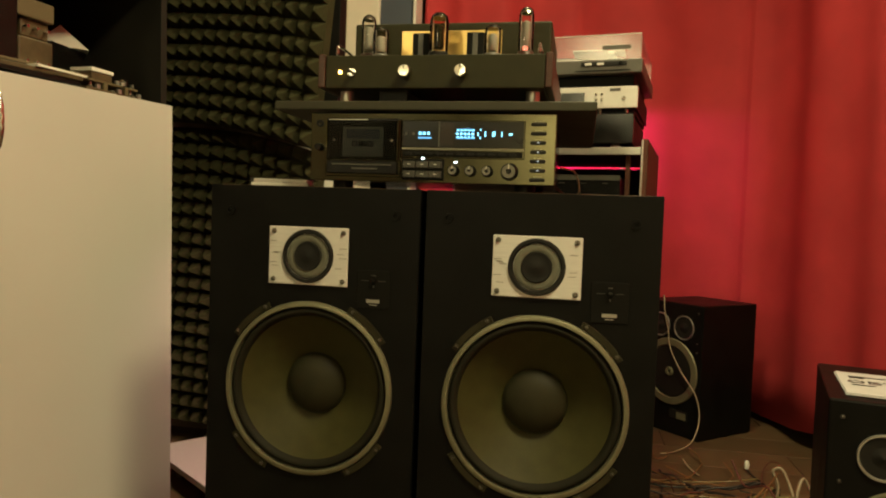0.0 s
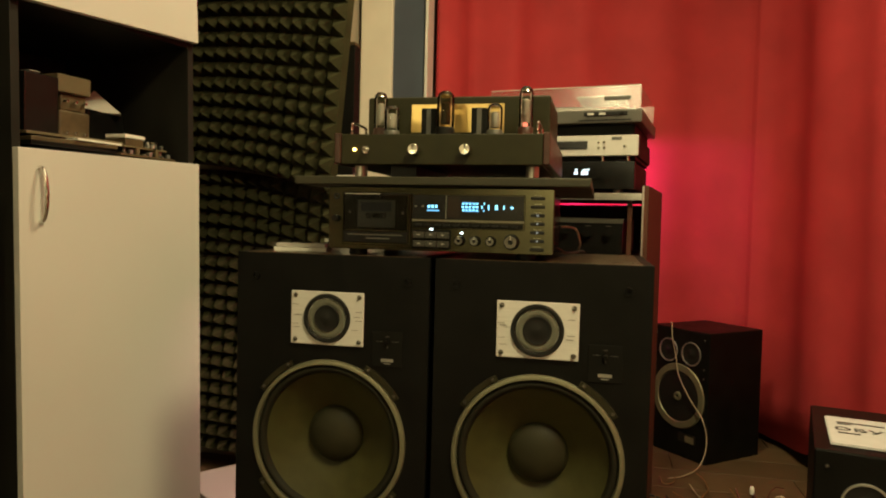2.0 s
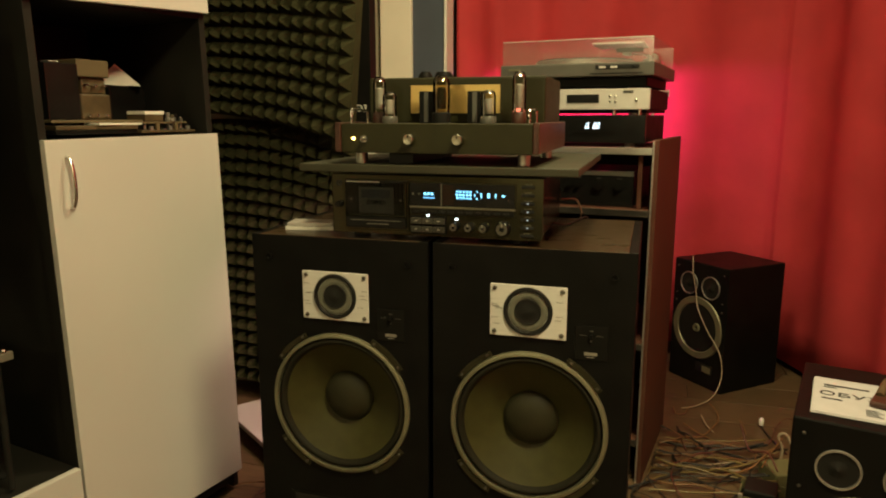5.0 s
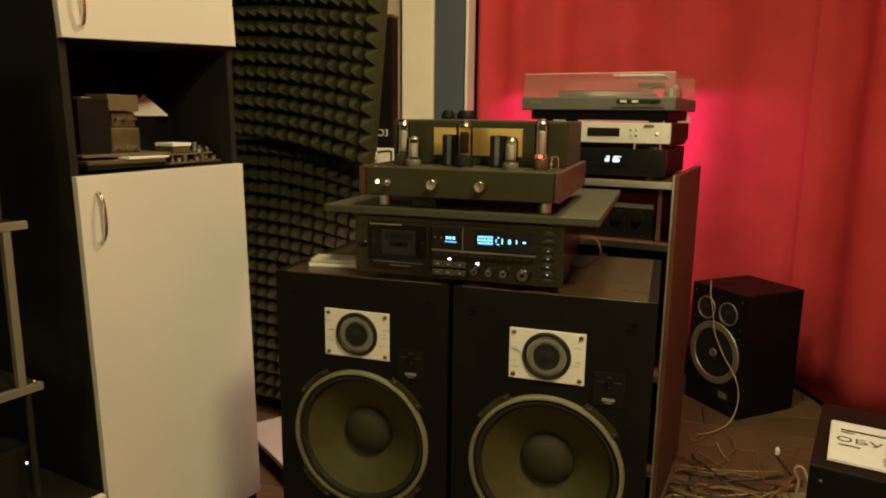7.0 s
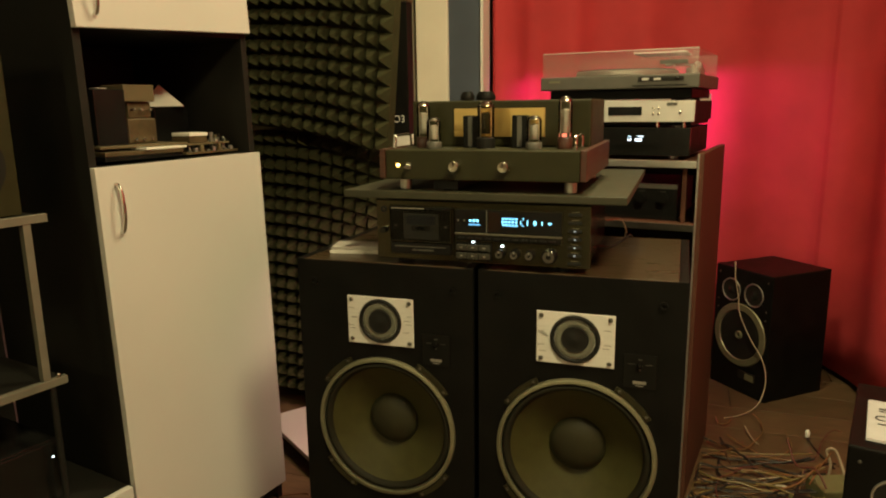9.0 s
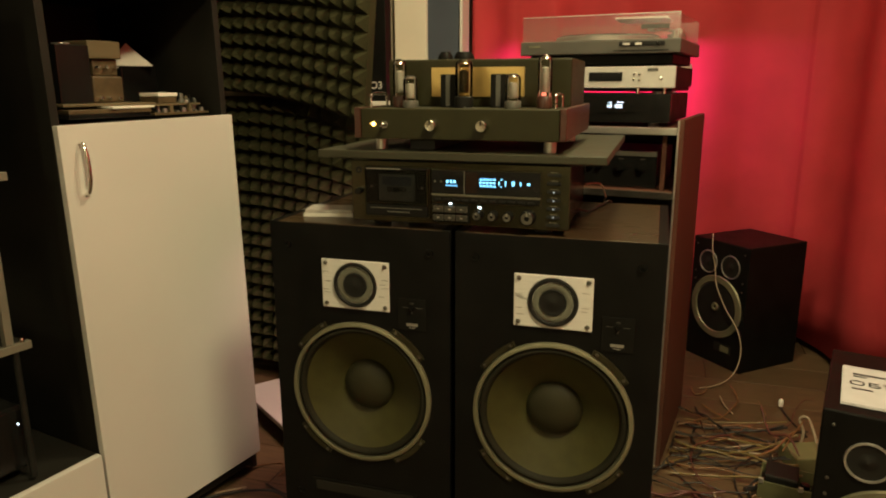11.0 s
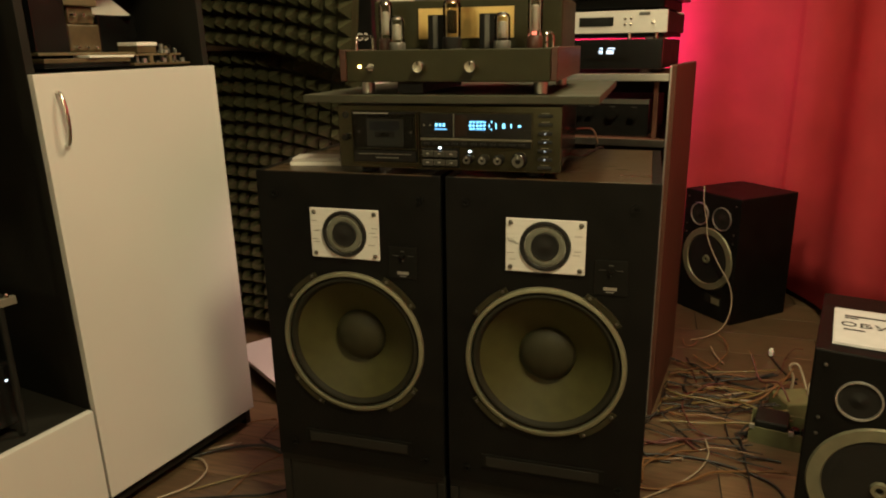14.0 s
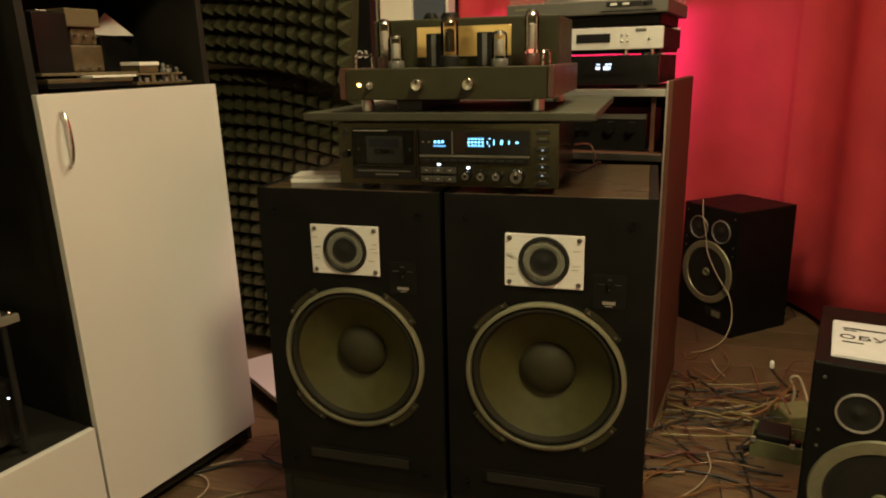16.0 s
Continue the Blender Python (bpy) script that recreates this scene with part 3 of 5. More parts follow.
    part("window_tint", box(bm_new(), -0.0225, 0.0000, -0.0050, -0.0044, 0.9180, 0.9560), M_TINT, win, "brown tinted strip")
    for k in range(2):
        part("display_dot", cyl(bm_new(), 0.0022, -0.0052, -0.0044, (-0.0830 + 0.0125 * k, 0, 0.9375), seg=12), M_KEY, win)
    for k in range(3):
        part("counter_digit", box(bm_new(), -0.0605 + k * 0.0072, -0.0565 + k * 0.0072, -0.0052, -0.0044, 0.9355, 0.9405), M_CYAN, win, "lit counter digit")
    part("counter_bar", box(bm_new(), -0.0620, -0.0385, -0.0052, -0.0044, 0.9290, 0.9318), M_CYANDIM, win, "dim blue counter bar")
    # scale: fine lines above and below a row of diamonds
    for zz in (0.9455, 0.9302):
        part("scale_line", box(bm_new(), 0.0050, 0.0355, -0.0052, -0.0044, zz - 0.0007, zz + 0.0007), M_CYANDIM, win, "dim cyan scale line")
        for k in range(5):
            part("meter_segment", box(bm_new(), 0.0050 + k * 0.0064, 0.0092 + k * 0.0064, -0.0053, -0.0045, zz + (0.0012 if zz < 0.94 else -0.0030), zz + (0.0030 if zz < 0.94 else -0.0012)), M_CYAN, win, "lit cyan meter segment")
    for k in range(5):
        seg_ = part("meter_segment", box(bm_new(), -0.0019, 0.0019, -0.0004, 0.0004, -0.0019, 0.0019), M_CYAN, win, "lit cyan diamond mark")
        seg_.matrix_basis = pose(0.0060 + k * 0.0066, -0.0049, 0.9378, 0, 45, 0)
    for xx, za, zb in ((0.0405, 0.9345, 0.9405), (0.0445, 0.9300, 0.9330), (0.0450, 0.9430, 0.9462), (0.0530, 0.9330, 0.9425), (0.0660, 0.9335, 0.9420), (0.0688, 0.9335, 0.9420), (0.0810, 0.9340, 0.9415), (0.0940, 0.9362, 0.9392)):
        part("meter_segment", box(bm_new(), xx, xx + 0.0018, -0.0052, -0.0044, za, zb), M_CYAN, win, "lit cyan meter segment")
    ah = part("arrow_head", box(bm_new(), -0.0017, 0.0017, -0.0004, 0.0004, -0.0017, 0.0017), M_CYAN, win, "lit cyan arrow head")
    ah.matrix_basis = pose(0.0975, -0.0049, 0.9377, 0, 45, 0)
    part("trim_strip", box(bm_new(), -0.0905, 0.1195, -0.0048, -0.0028, 0.9100, 0.9135, 0.0006), M_ALUDARK, fr, "grey trim strip")
    part("key_recess", box(bm_new(), -0.0885, 0.1175, -0.0040, -0.0030, 0.8985, 0.9085), M_CHOKE, fr)
    for k in range(11):
        part("small_key", box(bm_new(), -0.0840 + k * 0.0180, -0.0720 + k * 0.0180, -0.0060, -0.0036, 0.9015, 0.9055, 0.0006), M_RUBBER, fr)
    # transport keys in a recessed block
    blk = part("key_block", box(bm_new(), -0.0895, -0.0160, -0.0030, -0.0005, 0.8585, 0.8945, 0.001), M_CHOKE, d, "black transport key block")
    for r_ in range(2):
        for k in range(3):
            xx, zz = -0.0870 + k * 0.0230, 0.8845 - r_ * 0.0165
            key = part("transport_key", box(bm_new(), xx, xx + 0.0218, -0.0075, -0.0028, zz - 0.0058, zz + 0.0058, 0.0012), M_KEYDARK, blk)
            part("key_mark", box(bm_new(), xx + 0.0080, xx + 0.0135, -0.0080, -0.0074, zz - 0.0003, zz + 0.0012), M_ALU, key)
    for xx, zz in ((-0.0530, 0.8955), (0.0045, 0.8900)):
        part("indicator_led", box(bm_new(), xx - 0.0024, xx + 0.0024, -0.0042, -0.0005, zz - 0.0015, zz + 0.0015), M_LEDW, d, "lit white indicator")
    for xx, rr in ((0.0010, 0.0098), (0.0300, 0.0098), (0.0590, 0.0098), (0.0965, 0.0150)):
        kn = part("knob", lathe(bm_new(), [(0.0, -0.0150), (rr * 0.80, -0.0155), (rr * 0.88, -0.0145), (rr * 0.92, -0.004), (rr, -0.001)], (xx, 0, 0.8755), seg=28), M_DARKPLASTIC, d, "black round knob", 40)
        part("knob_mark", box(bm_new(), xx - 0.0008, xx + 0.0008, -0.0162, -0.0152, 0.8755 + rr * 0.25, 0.8755 + rr * 0.78), M_ALU, kn)
        part("knob_face", lathe(bm_new(), [(rr * 0.32, -0.0153), (rr * 0.34, -0.0160), (rr * 0.70, -0.0161), (rr * 0.72, -0.0154)], (xx, 0, 0.8755), closed=True, seg=28), M_SCREW, kn, "turned metal knob face", 40)
    for k in range(7):
        zz = 0.9555 - k * 0.0154
        sl = part("slide_switch", box(bm_new(), 0.1300, 0.1555, -0.0030, -0.0005, zz - 0.0030, zz + 0.0030, 0.0014), M_RUBBER, d)
        if k in (2, 3, 4, 5):
            part("switch_lamp", box(bm_new(), 0.1415, 0.1445, -0.0040, -0.0028, zz - 0.0011, zz + 0.0011), M_LEDDIM, sl)
        part("switch_lettering_bar", box(bm_new(), 0.1360, 0.1500, -0.0007, -0.0001, zz + 0.0045, zz + 0.0055), M_ALUDARK, d)
    part("socket", lathe(bm_new(), [(0.0025, 0.0), (0.0035, -0.003), (0.006, -0.003), (0.0065, -0.0005)], (-0.2415, 0, 0.954), closed=True, seg=20), M_RUBBER, d)
    part("knob", lathe(bm_new(), [(0.0, -0.012), (0.006, -0.012), (0.007, -0.0005)], (-0.2415, 0, 0.912), seg=24), M_DARKPLASTIC, d)
    return d


cassette_deck()

board = tagged(part("shelf_board", box(bm_new(), -0.325, 0.236, 1.298, 1.86, 0.9765, 0.992, 0.002), M_BOARD), "grey painted board lying on the cassette deck", "board")


def valve_amp():
    a = thing("valve_amplifier", "black valve amplifier with glass tubes and wooden cheeks on the board", "amplifier", (0, 1.306, 0))
    x0, x1, z0, z1 = -0.247, 0.162, 1.015, 1.072
    part("chassis", box(bm_new(), x0 + 0.013, x1 - 0.013, 0.0, 0.375, z0, z1, 0.002), M_AMP, a, "black painted chassis")
    for c0, c1 in ((x0, x0 + 0.0125), (x1 - 0.0125, x1)):
        part("wooden_cheek", box(bm_new(), c0, c1, -0.002, 0.388, z0 + 0.001, z1 + 0.002, 0.002), M_CHEEK, a, "reddish-brown wooden side cheek")
    for fx in (-0.205, 0.128):
        for fy in (0.035, 0.33):
            part("foot", cyl(bm_new(), 0.012, 0.992, z0 + 0.001, (fx, fy, 0), "z", 24, 0.0015), M_ALU, a, "turned metal foot", 40)
    part("bottom_cover", box(bm_new(), -0.14, -0.09, 0.02, 0.3, 0.9945, z0 + 0.001), M_RUBBER, a)
    part("power_led", lathe(bm_new(), [(0.0, -0.005), (0.0025, -0.0045), (0.0035, 0.001)], (-0.207, 0, 1.043), seg=16), M_AMBER, a, "lit amber power light")
    sw = part("toggle_switch", lathe(bm_new(), [(0.0, -0.004), (0.0075, -0.004), (0.0085, 0.001)], (-0.184, 0, 1.042), seg=6), M_CHROME, a)
    part("toggle_lever", lathe(bm_new(), [(0.0, -0.020), (0.0035, -0.018), (0.0025, -0.002)], (-0.184, 0, 1.042), seg=14), M_CHROME, sw)
    for kx in (-0.088, 0.009):
        k_ = part("volume_knob", lathe(bm_new(), [(0.0, -0.0185), (0.0092, -0.019), (0.0102, -0.0178), (0.0106, 0.0005)], (kx, 0, 1.042), seg=40), M_KNOB, a, "bright metal knob", 40)
        part("knob_mark", box(bm_new(), kx - 0.0007, kx + 0.0007, -0.0197, -0.0185, 1.045, 1.0515), M_RUBBER, k_)
    # transformer cover with brass plate
    part("transformer_cover", box(bm_new(), -0.230, 0.150, 0.142, 0.372, z1 - 0.001, 1.166, 0.004), M_AMP, a, "black transformer cover")
    part("brass_plate", box(bm_new(), -0.135, 0.058, 0.138, 0.1425, 1.092, 1.150, 0.001), M_GOLD, a, "brass plate on the cover")
    for tx, ty, rad, top, base, glow_, smoked in ((-0.184, 0.085, 0.0145, 1.166, M_CHEEK, 0, 0), (-0.152, 0.058, 0.0155, 1.134, M_KEY, 0, 0), (-0.049, 0.078, 0.0185, 1.165, M_RUBBER, 0, 1), (0.052, 0.058, 0.0155, 1.136, M_KEY, 0, 0), (0.108, 0.080, 0.0145, 1.172, M_CHEEK, 1, 0)):
        tb = 0.012 if base is M_KEY else 0.020
        v = part("valve", lathe(bm_new(), [(rad * 0.95, z1 - 0.001), (rad, z1 + 0.002), (rad, z1 + tb), (rad * 0.9, z1 + tb + 0.002)], (tx, ty, 0), "z", 28), base, a, "valve base", 40)
        z_ = z1 + tb
        hh = top - z_
        prof = [(rad * 0.90, z_), (rad * 0.93, z_ + hh * 0.3), (rad * 0.93, z_ + hh * 0.80), (rad * 0.80, z_ + hh * 0.92), (rad * 0.45, z_ + hh * 0.99), (0.0, z_ + hh)]
        part("glass_envelope", lathe(bm_new(), prof, (tx, ty, 0), "z", 32), M_SMOKED if smoked else M_GLASS, v, "glass envelope", 60)
        part("anode", lathe(bm_new(), [(rad * 0.45, z_ + hh * 0.12), (rad * 0.5, z_ + hh * 0.14), (rad * 0.5, z_ + hh * 0.66), (rad * 0.3, z_ + hh * 0.70)], (tx, ty, 0), "z", 12), M_CAP if smoked else M_ANODE, v, "grey metal anode")
        for off in (-1, 1):
            part("support_rod", cyl(bm_new(), 0.0007, z_, z_ + hh * 0.85, (tx + off * rad * 0.6, ty, 0), "z", 6), M_ALU, v)
        # Chrome cap inside each tube draws the bright highlight on its glass top.
        part("highlight_cap", lathe(bm_new(), [(rad * 0.86, z_ + hh * 0.86), (rad * 0.76, z_ + hh * 0.925), (rad * 0.43, z_ + hh * 0.983), (0.0, z_ + hh * 0.992)], (tx, ty, 0), "z", 24), M_CHROME, v, "silvery cap for the highlight on the glass top", 60)
        if glow_:
            part("heater", cyl(bm_new(), 0.0045, z_ + 0.003, z_ + 0.009, (tx, ty - rad * 0.52, 0), "z", 12), M_REDGLOW, v, "glowing red heater")
    for cx_ in (-0.088, 0.014):
        c_ = part("choke", box(bm_new(), cx_ - 0.0160, cx_ + 0.0160, 0.100, 0.125, z1 - 0.001, 1.136, 0.002), M_CHOKE, a, "black choke block")
        part("choke_seam", box(bm_new(), cx_ - 0.0045, cx_ + 0.0045, 0.0985, 0.1008, z1 + 0.002, 1.1345), M_KEY, c_)
    for hx in (-0.226, 0.136):
        part("handle", tube(bm_new(), [(hx, 0.035, z1 - 0.002), (hx, 0.036, z1 + 0.018), (hx, 0.044, z1 + 0.026), (hx, 0.110, z1 + 0.026), (hx, 0.119, z1 + 0.018), (hx, 0.120, z1 - 0.002)], 0.0028, 10), M_CHROME, a, "chrome carrying handle", 60)
    for px_ in (-0.12, -0.03):
        part("label_plate", box(bm_new(), px_ - 0.013, px_ + 0.013, 0.045, 0.056, z1 - 0.0005, z1 + 0.0012), M_KEY, a)
    return a


valve_amp()
cc = thing("cable_coil", "small coil of black cable on the amplifier cover", "cable", (-0.152, 1.60, 1.1665))
for k_, (ox, rr) in enumerate(((0.0, 0.011), (0.038, 0.017))):
    part("loop", lathe(bm_new(), [(rr - 0.007, 0.008), (rr - 0.002, 0.0005), (rr + 0.005, 0.002), (rr + 0.006, 0.010), (rr - 0.001, 0.021), (rr - 0.006, 0.019)], (ox, 0.02 * k_, 0), "z", 28, closed=True), M_CHOKE, cc, "", 60)


def cassette_box(at, turn):
    c = thing("cassette_case", "clear plastic cassette case lying on a speaker top", "cassette case", at, turn)
    part("case_base", box(bm_new(), -0.054, 0.054, -0.034, 0.034, 0.0, 0.008, 0.001), M_PAPER, c, "white inlay card")
    part("case_lid", box(bm_new(), -0.055, 0.055, -0.035, 0.035, 0.0082, 0.017, 0.001), M_ACRYL, c, "clear lid")
    part("cassette", box(bm_new(), -0.050, 0.050, -0.031, 0.031, 0.0086, 0.0155, 0.001), M_PLATE, c)
    return c


cassette_box((-0.352, 1.405, TOP), 12)


# ---- rack behind, with turntable, tuner and players ----
RT = -9.0
RX, RY = 0.3625, 2.038


def rack():
    r = thing("hifi_rack", "red-brown veneered hi-fi rack with aluminium edge trim", "rack", (RX, RY, 0), RT)
    for x0, x1 in ((0.0, 0.018), (-0.52, -0.502)):
        sp = part("side_panel", box(bm_new(), x0, x1, 0.0, 0.46, 0.0, 1.022, 0.002), M_REDWOOD, r, "red-brown side panel")
        part("edge_trim", box(bm_new(), x0 + 0.001, x0 + 0.006, -0.005, -0.0005, 0.0, 1.02, 0.001), M_ALU, sp, "aluminium edge trim")
    for z in (0.12, 0.42, 0.81, 0.985):
        sh = part("shelf", box(bm_new(), -0.5015, -0.0005, 0.002, 0.458, z, z + 0.016, 0.001), M_REDWOOD, r)
        part("shelf_edge", box(bm_new(), -0.5015, -0.0005, -0.004, 0.0015, z - 0.004, z + 0.015, 0.001), M_ALU if z > 0.9 else M_SCREW, sh, "metal shelf edge")
    part("back_panel", box(bm_new(), -0.5015, -0.030, 0.4585, 0.466, 0.02, 0.979), M_BLACKLAM, r)
    part("inner_rail", box(bm_new(), -0.040, -0.028, 0.02, 0.032, 0.827, 0.984, 0.001), M_REDWOOD, r)
    return r


rack()


def stack_unit(name, label, category, z0, z1, dx, front, depth=0.28, w=0.43, oy=0.0):
    u = thing(name, label, category, (RX, RY, 0), RT)
    u.matrix_basis = pose(RX, RY, 0, 0, 0, RT) @ pose(dx, oy, 0)
    part("body", box(bm_new(), -w + 0.004, -0.004, 0.012, depth, z0 + 0.001, z1 - 0.001, 0.002), M_CHOKE, u)
    part("front_panel", box(bm_new(), -w, 0.0, 0.0, 0.0125, z0, z1, 0.0015), front, u)
    return u


def unit_feet(u, zs, z0, w=0.43):
    for fx in (-w + 0.05, -0.05):
        for fy in (0.05, 0.23):
            part("foot", cyl(bm_new(), 0.014, zs, z0 + 0.002, (fx, fy, 0), "z", 18), M_ALU, u)


u = stack_unit("minidisc_player", "black player with a lit white track display on the rack", "player", 1.012, 1.090, -0.022, M_DARKPLASTIC, w=0.43, depth=0.36)
unit_feet(u, 1.0008, 1.012)
dw = part("display_window", box(bm_new(), -0.20, -0.09, -0.002, -0.0002, 1.04, 1.072), M_DARKPLASTIC, u)
words("14", 0.013, M_LEDW, u, pose(-0.163, -0.0028, 1.056, 90, 0, 0), "display_digits")
words("005", 0.013, M_LEDW, u, pose(-0.137, -0.0028, 1.056, 90, 0, 0), "display_digits")
for q in (-0.165, -0.142, -0.132):
    part("display_mark", box(bm_new(), q, q + 0.008, -0.003, -0.002, 1.0655, 1.067), M_LEDW, u)

u = stack_unit("cd_player", "silver-fronted CD player with dark display on the rack", "CD player", 1.105, 1.162, -0.0146, M_SILVER, w=0.43, depth=0.37)
unit_feet(u, 1.0898, 1.105)
# Added plate narrows the gap so less of the pink glow comes through.
part("glow_blocker", box(bm_new(), -0.42, -0.01, 0.02, 0.36, 1.0955, 1.1055), M_CHOKE, u, "black plate added to block the glow through the gap")
part("display_window", box(bm_new(), -0.232, -0.139, -0.002, -0.0002, 1.123, 1.147, 0.0008), M_DARKPLASTIC, u, "dark display window")
for bx in (-0.108, -0.093):
    for bz in (1.127, 1.142):
        part("button", lathe(bm_new(), [(0.0, -0.004), (0.0036, -0.0035), (0.0042, -0.0002)], (bx, 0, bz), seg=14), M_CHROME, u)
part("button", lathe(bm_new(), [(0.0, -0.005), (0.0042, -0.0045), (0.005, -0.0002)], (-0.036, 0, 1.131), seg=16), M_CHROME, u)
part("button", lathe(bm_new(), [(0.0, -0.005), (0.0042, -0.0045), (0.005, -0.0002)], (-0.255, 0, 1.131), seg=16), M_CHROME, u)
part("maker_badge", box(bm_new(), -0.073, -0.045, -0.0015, -0.0002, 1.149, 1.157, 0.001), M_KEY, u)
for dx_ in (-0.030, -0.10, -0.37):
    part("spike_foot", cyl(bm_new(), 0.006, 1.0898, 1.1055, (dx_, 0.02, 0), "z", 12), M_CHROME, u)


def turntable():
    t = thing("turntable", "grey belt-drive turntable under a clear dust cover on the rack", "turntable", (0, 0, 0))
    t.matrix_basis = pose(RX, RY, 0, 0, 0, RT) @ pose(-0.006, -0.006, 0)
    w, zb, zt, zc, dp = 0.442, 1.1955, 1.2325, 1.2985, 0.40
    part("lower_case", box(bm_new(), -w + 0.02, -0.022, 0.03, dp - 0.02, 1.168, zb, 0.003), M_CHOKE, t)
    for fx in (-w + 0.06, -0.06):
        for fy in (0.06, dp - 0.08):
            part("foot", cyl(bm_new(), 0.02, 1.1617, 1.1685, (fx, fy, 0), "z", 20), M_RUBBER, t)
    pl = part("plinth", box(bm_new(), -w, 0.0, 0.0, dp, zb, zt, 0.003), M_TT, t, "grey plastic plinth")
    part("platter", lathe(bm_new(), [(0.146, zt + 0.0005), (0.150, zt + 0.004), (0.150, zt + 0.015), (0.146, zt + 0.018), (0.0, zt + 0.018)], (-0.240, 0.20, 0), "z", 64), M_ALU, t, "silver-rimmed platter", 40)
    part("record_mat", lathe(bm_new(), [(0.145, zt + 0.0185), (0.144, zt + 0.021), (0.02, zt + 0.021), (0.0, zt + 0.021)], (-0.240, 0.20, 0), "z", 64), M_RUBBER, t, "black platter mat")
    part("tonearm_base", cyl(bm_new(), 0.027, zt + 0.0005, zt + 0.027, (-0.055, 0.29, 0), "z", 28, 0.002), M_ALU, t, "silver tonearm base")
    part("tonearm", tube(bm_new(), [(-0.055, 0.34, zt + 0.034), (-0.055, 0.29, zt + 0.034), (-0.060, 0.16, zt + 0.032), (-0.085, 0.08, zt + 0.028)], 0.0045, 10), M_CHROME, t, "chrome tonearm", 60)
    part("counterweight", cyl(bm_new(), 0.013, 0.325, 0.352, (-0.055, 0, zt + 0.034), "y", 24, 0.002), M_ALU, t)
    part("headshell", box(bm_new(), -0.098, -0.078, 0.050, 0.085, zt + 0.023, zt + 0.032, 0.002), M_ALU, t)
    part("arm_rest", cyl(bm_new(), 0.006, zt + 0.0005, zt + 0.031, (-0.045, 0.18, 0), "z", 12), M_ALU, t)
    ctl = part("control_panel", box(bm_new(), -0.160, -0.040, -0.003, 0.0005, zb + 0.020, zb + 0.031, 0.001), M_RUBBER, pl, "black control strip")
    for cx_ in (-0.140, -0.108):
        part("control_key", box(bm_new(), cx_ - 0.009, cx_ + 0.009, -0.0065, -0.0028, zb + 0.021, zb + 0.0275, 0.001), M_SILVER, ctl)
    part("control_knob", lathe(bm_new(), [(0.0, -0.010), (0.0045, -0.0095), (0.005, -0.0028)], (-0.056, 0, zb + 0.0255), seg=18), M_DARKPLASTIC, ctl)
    part("slot", box(bm_new(), -0.175, -0.030, -0.0015, 0.0005, zb + 0.006, zb + 0.009), M_CHOKE, pl)
    part("name_bar", box(bm_new(), -w + 0.026, -w + 0.060, -0.0012, -0.0003, zb + 0.020, zb + 0.026), M_RING, pl)
    # clear cover: five thin walls
    cv = part("dust_cover", box(bm_new(), -w + 0.006, -0.006, 0.006, 0.009, zt + 0.0005, zc, 0.0005), M_ACRYL, t, "clear acrylic dust cover")
    part("cover_top", box(bm_new(), -w + 0.006, -0.006, 0.0095, dp - 0.012, zc - 0.003, zc, 0.0005), M_ACRYL, cv)
    part("cover_back", box(bm_new(), -w + 0.006, -0.006, dp - 0.0115, dp - 0.0085, zt + 0.0005, zc, 0.0005), M_ACRYL, cv)
    for x_ in (-w + 0.006, -0.009):
        part("cover_side", box(bm_new(), x_, x_ + 0.003, 0.0095, dp - 0.012, zt + 0.0005, zc - 0.0035, 0.0005), M_ACRYL, cv)
    for x_ in (-w + 0.006, -0.0065):
        part("cover_edge", box(bm_new(), x_ - 0.001, x_ + 0.0012, 0.0045, 0.0058, zt + 0.0005, zc), M_ACRYL, cv)
    # Silver strip paints the bright gleam along the acrylic's top front edge.
    part("cover_edge", box(bm_new(), -w + 0.006, -0.006, 0.0042, 0.0058, zc - 0.001, zc + 0.0008), M_SILVER, cv)
    part("name_mark", box(bm_new(), -0.105, -0.032, 0.0040, 0.0056, zt + 0.026, zt + 0.037), M_KEY, cv, "grey name mark as a plain bar")
    return t


turntable()

rec = tagged(part("record_sleeve", box(bm_new(), -0.075, 0.075, -0.09, 0.09, 0.0, 0.005, 0.001), M_PAPER), "pale sleeve lying on the turntable cover", "sleeve")
rec.matrix_basis = pose(RX, RY, 0, 0, 0, RT) @ pose(-0.155, 0.27, 1.2995, 0, 0, 4)

u = stack_unit("amplifier", "black amplifier with pale top strip in the rack", "amplifier", 0.8265, 0.930, -0.055, M_DARKPLASTIC, depth=0.30, w=0.42, oy=0.05)
part("top_strip", box(bm_new(), -0.42, 0.0, -0.003, -0.0003, 0.916, 0.930, 0.001), M_KEY, u, "pale metal strip")
for kx, rr in ((-0.04, 0.013), (-0.10, 0.015), (-0.16, 0.008), (-0.185, 0.008)):
    kk = part("knob", lathe(bm_new(), [(0.0, -0.02), (rr * 0.9, -0.02), (rr, -0.0003)], (kx, 0, 0.888), seg=28), M_DARKPLASTIC, u, "black knob", 40)
    part("knob_mark", box(bm_new(), kx - 0.008, kx + 0.008, -0.0008, -0.0002, 0.907, 0.9085), M_KEY, u)


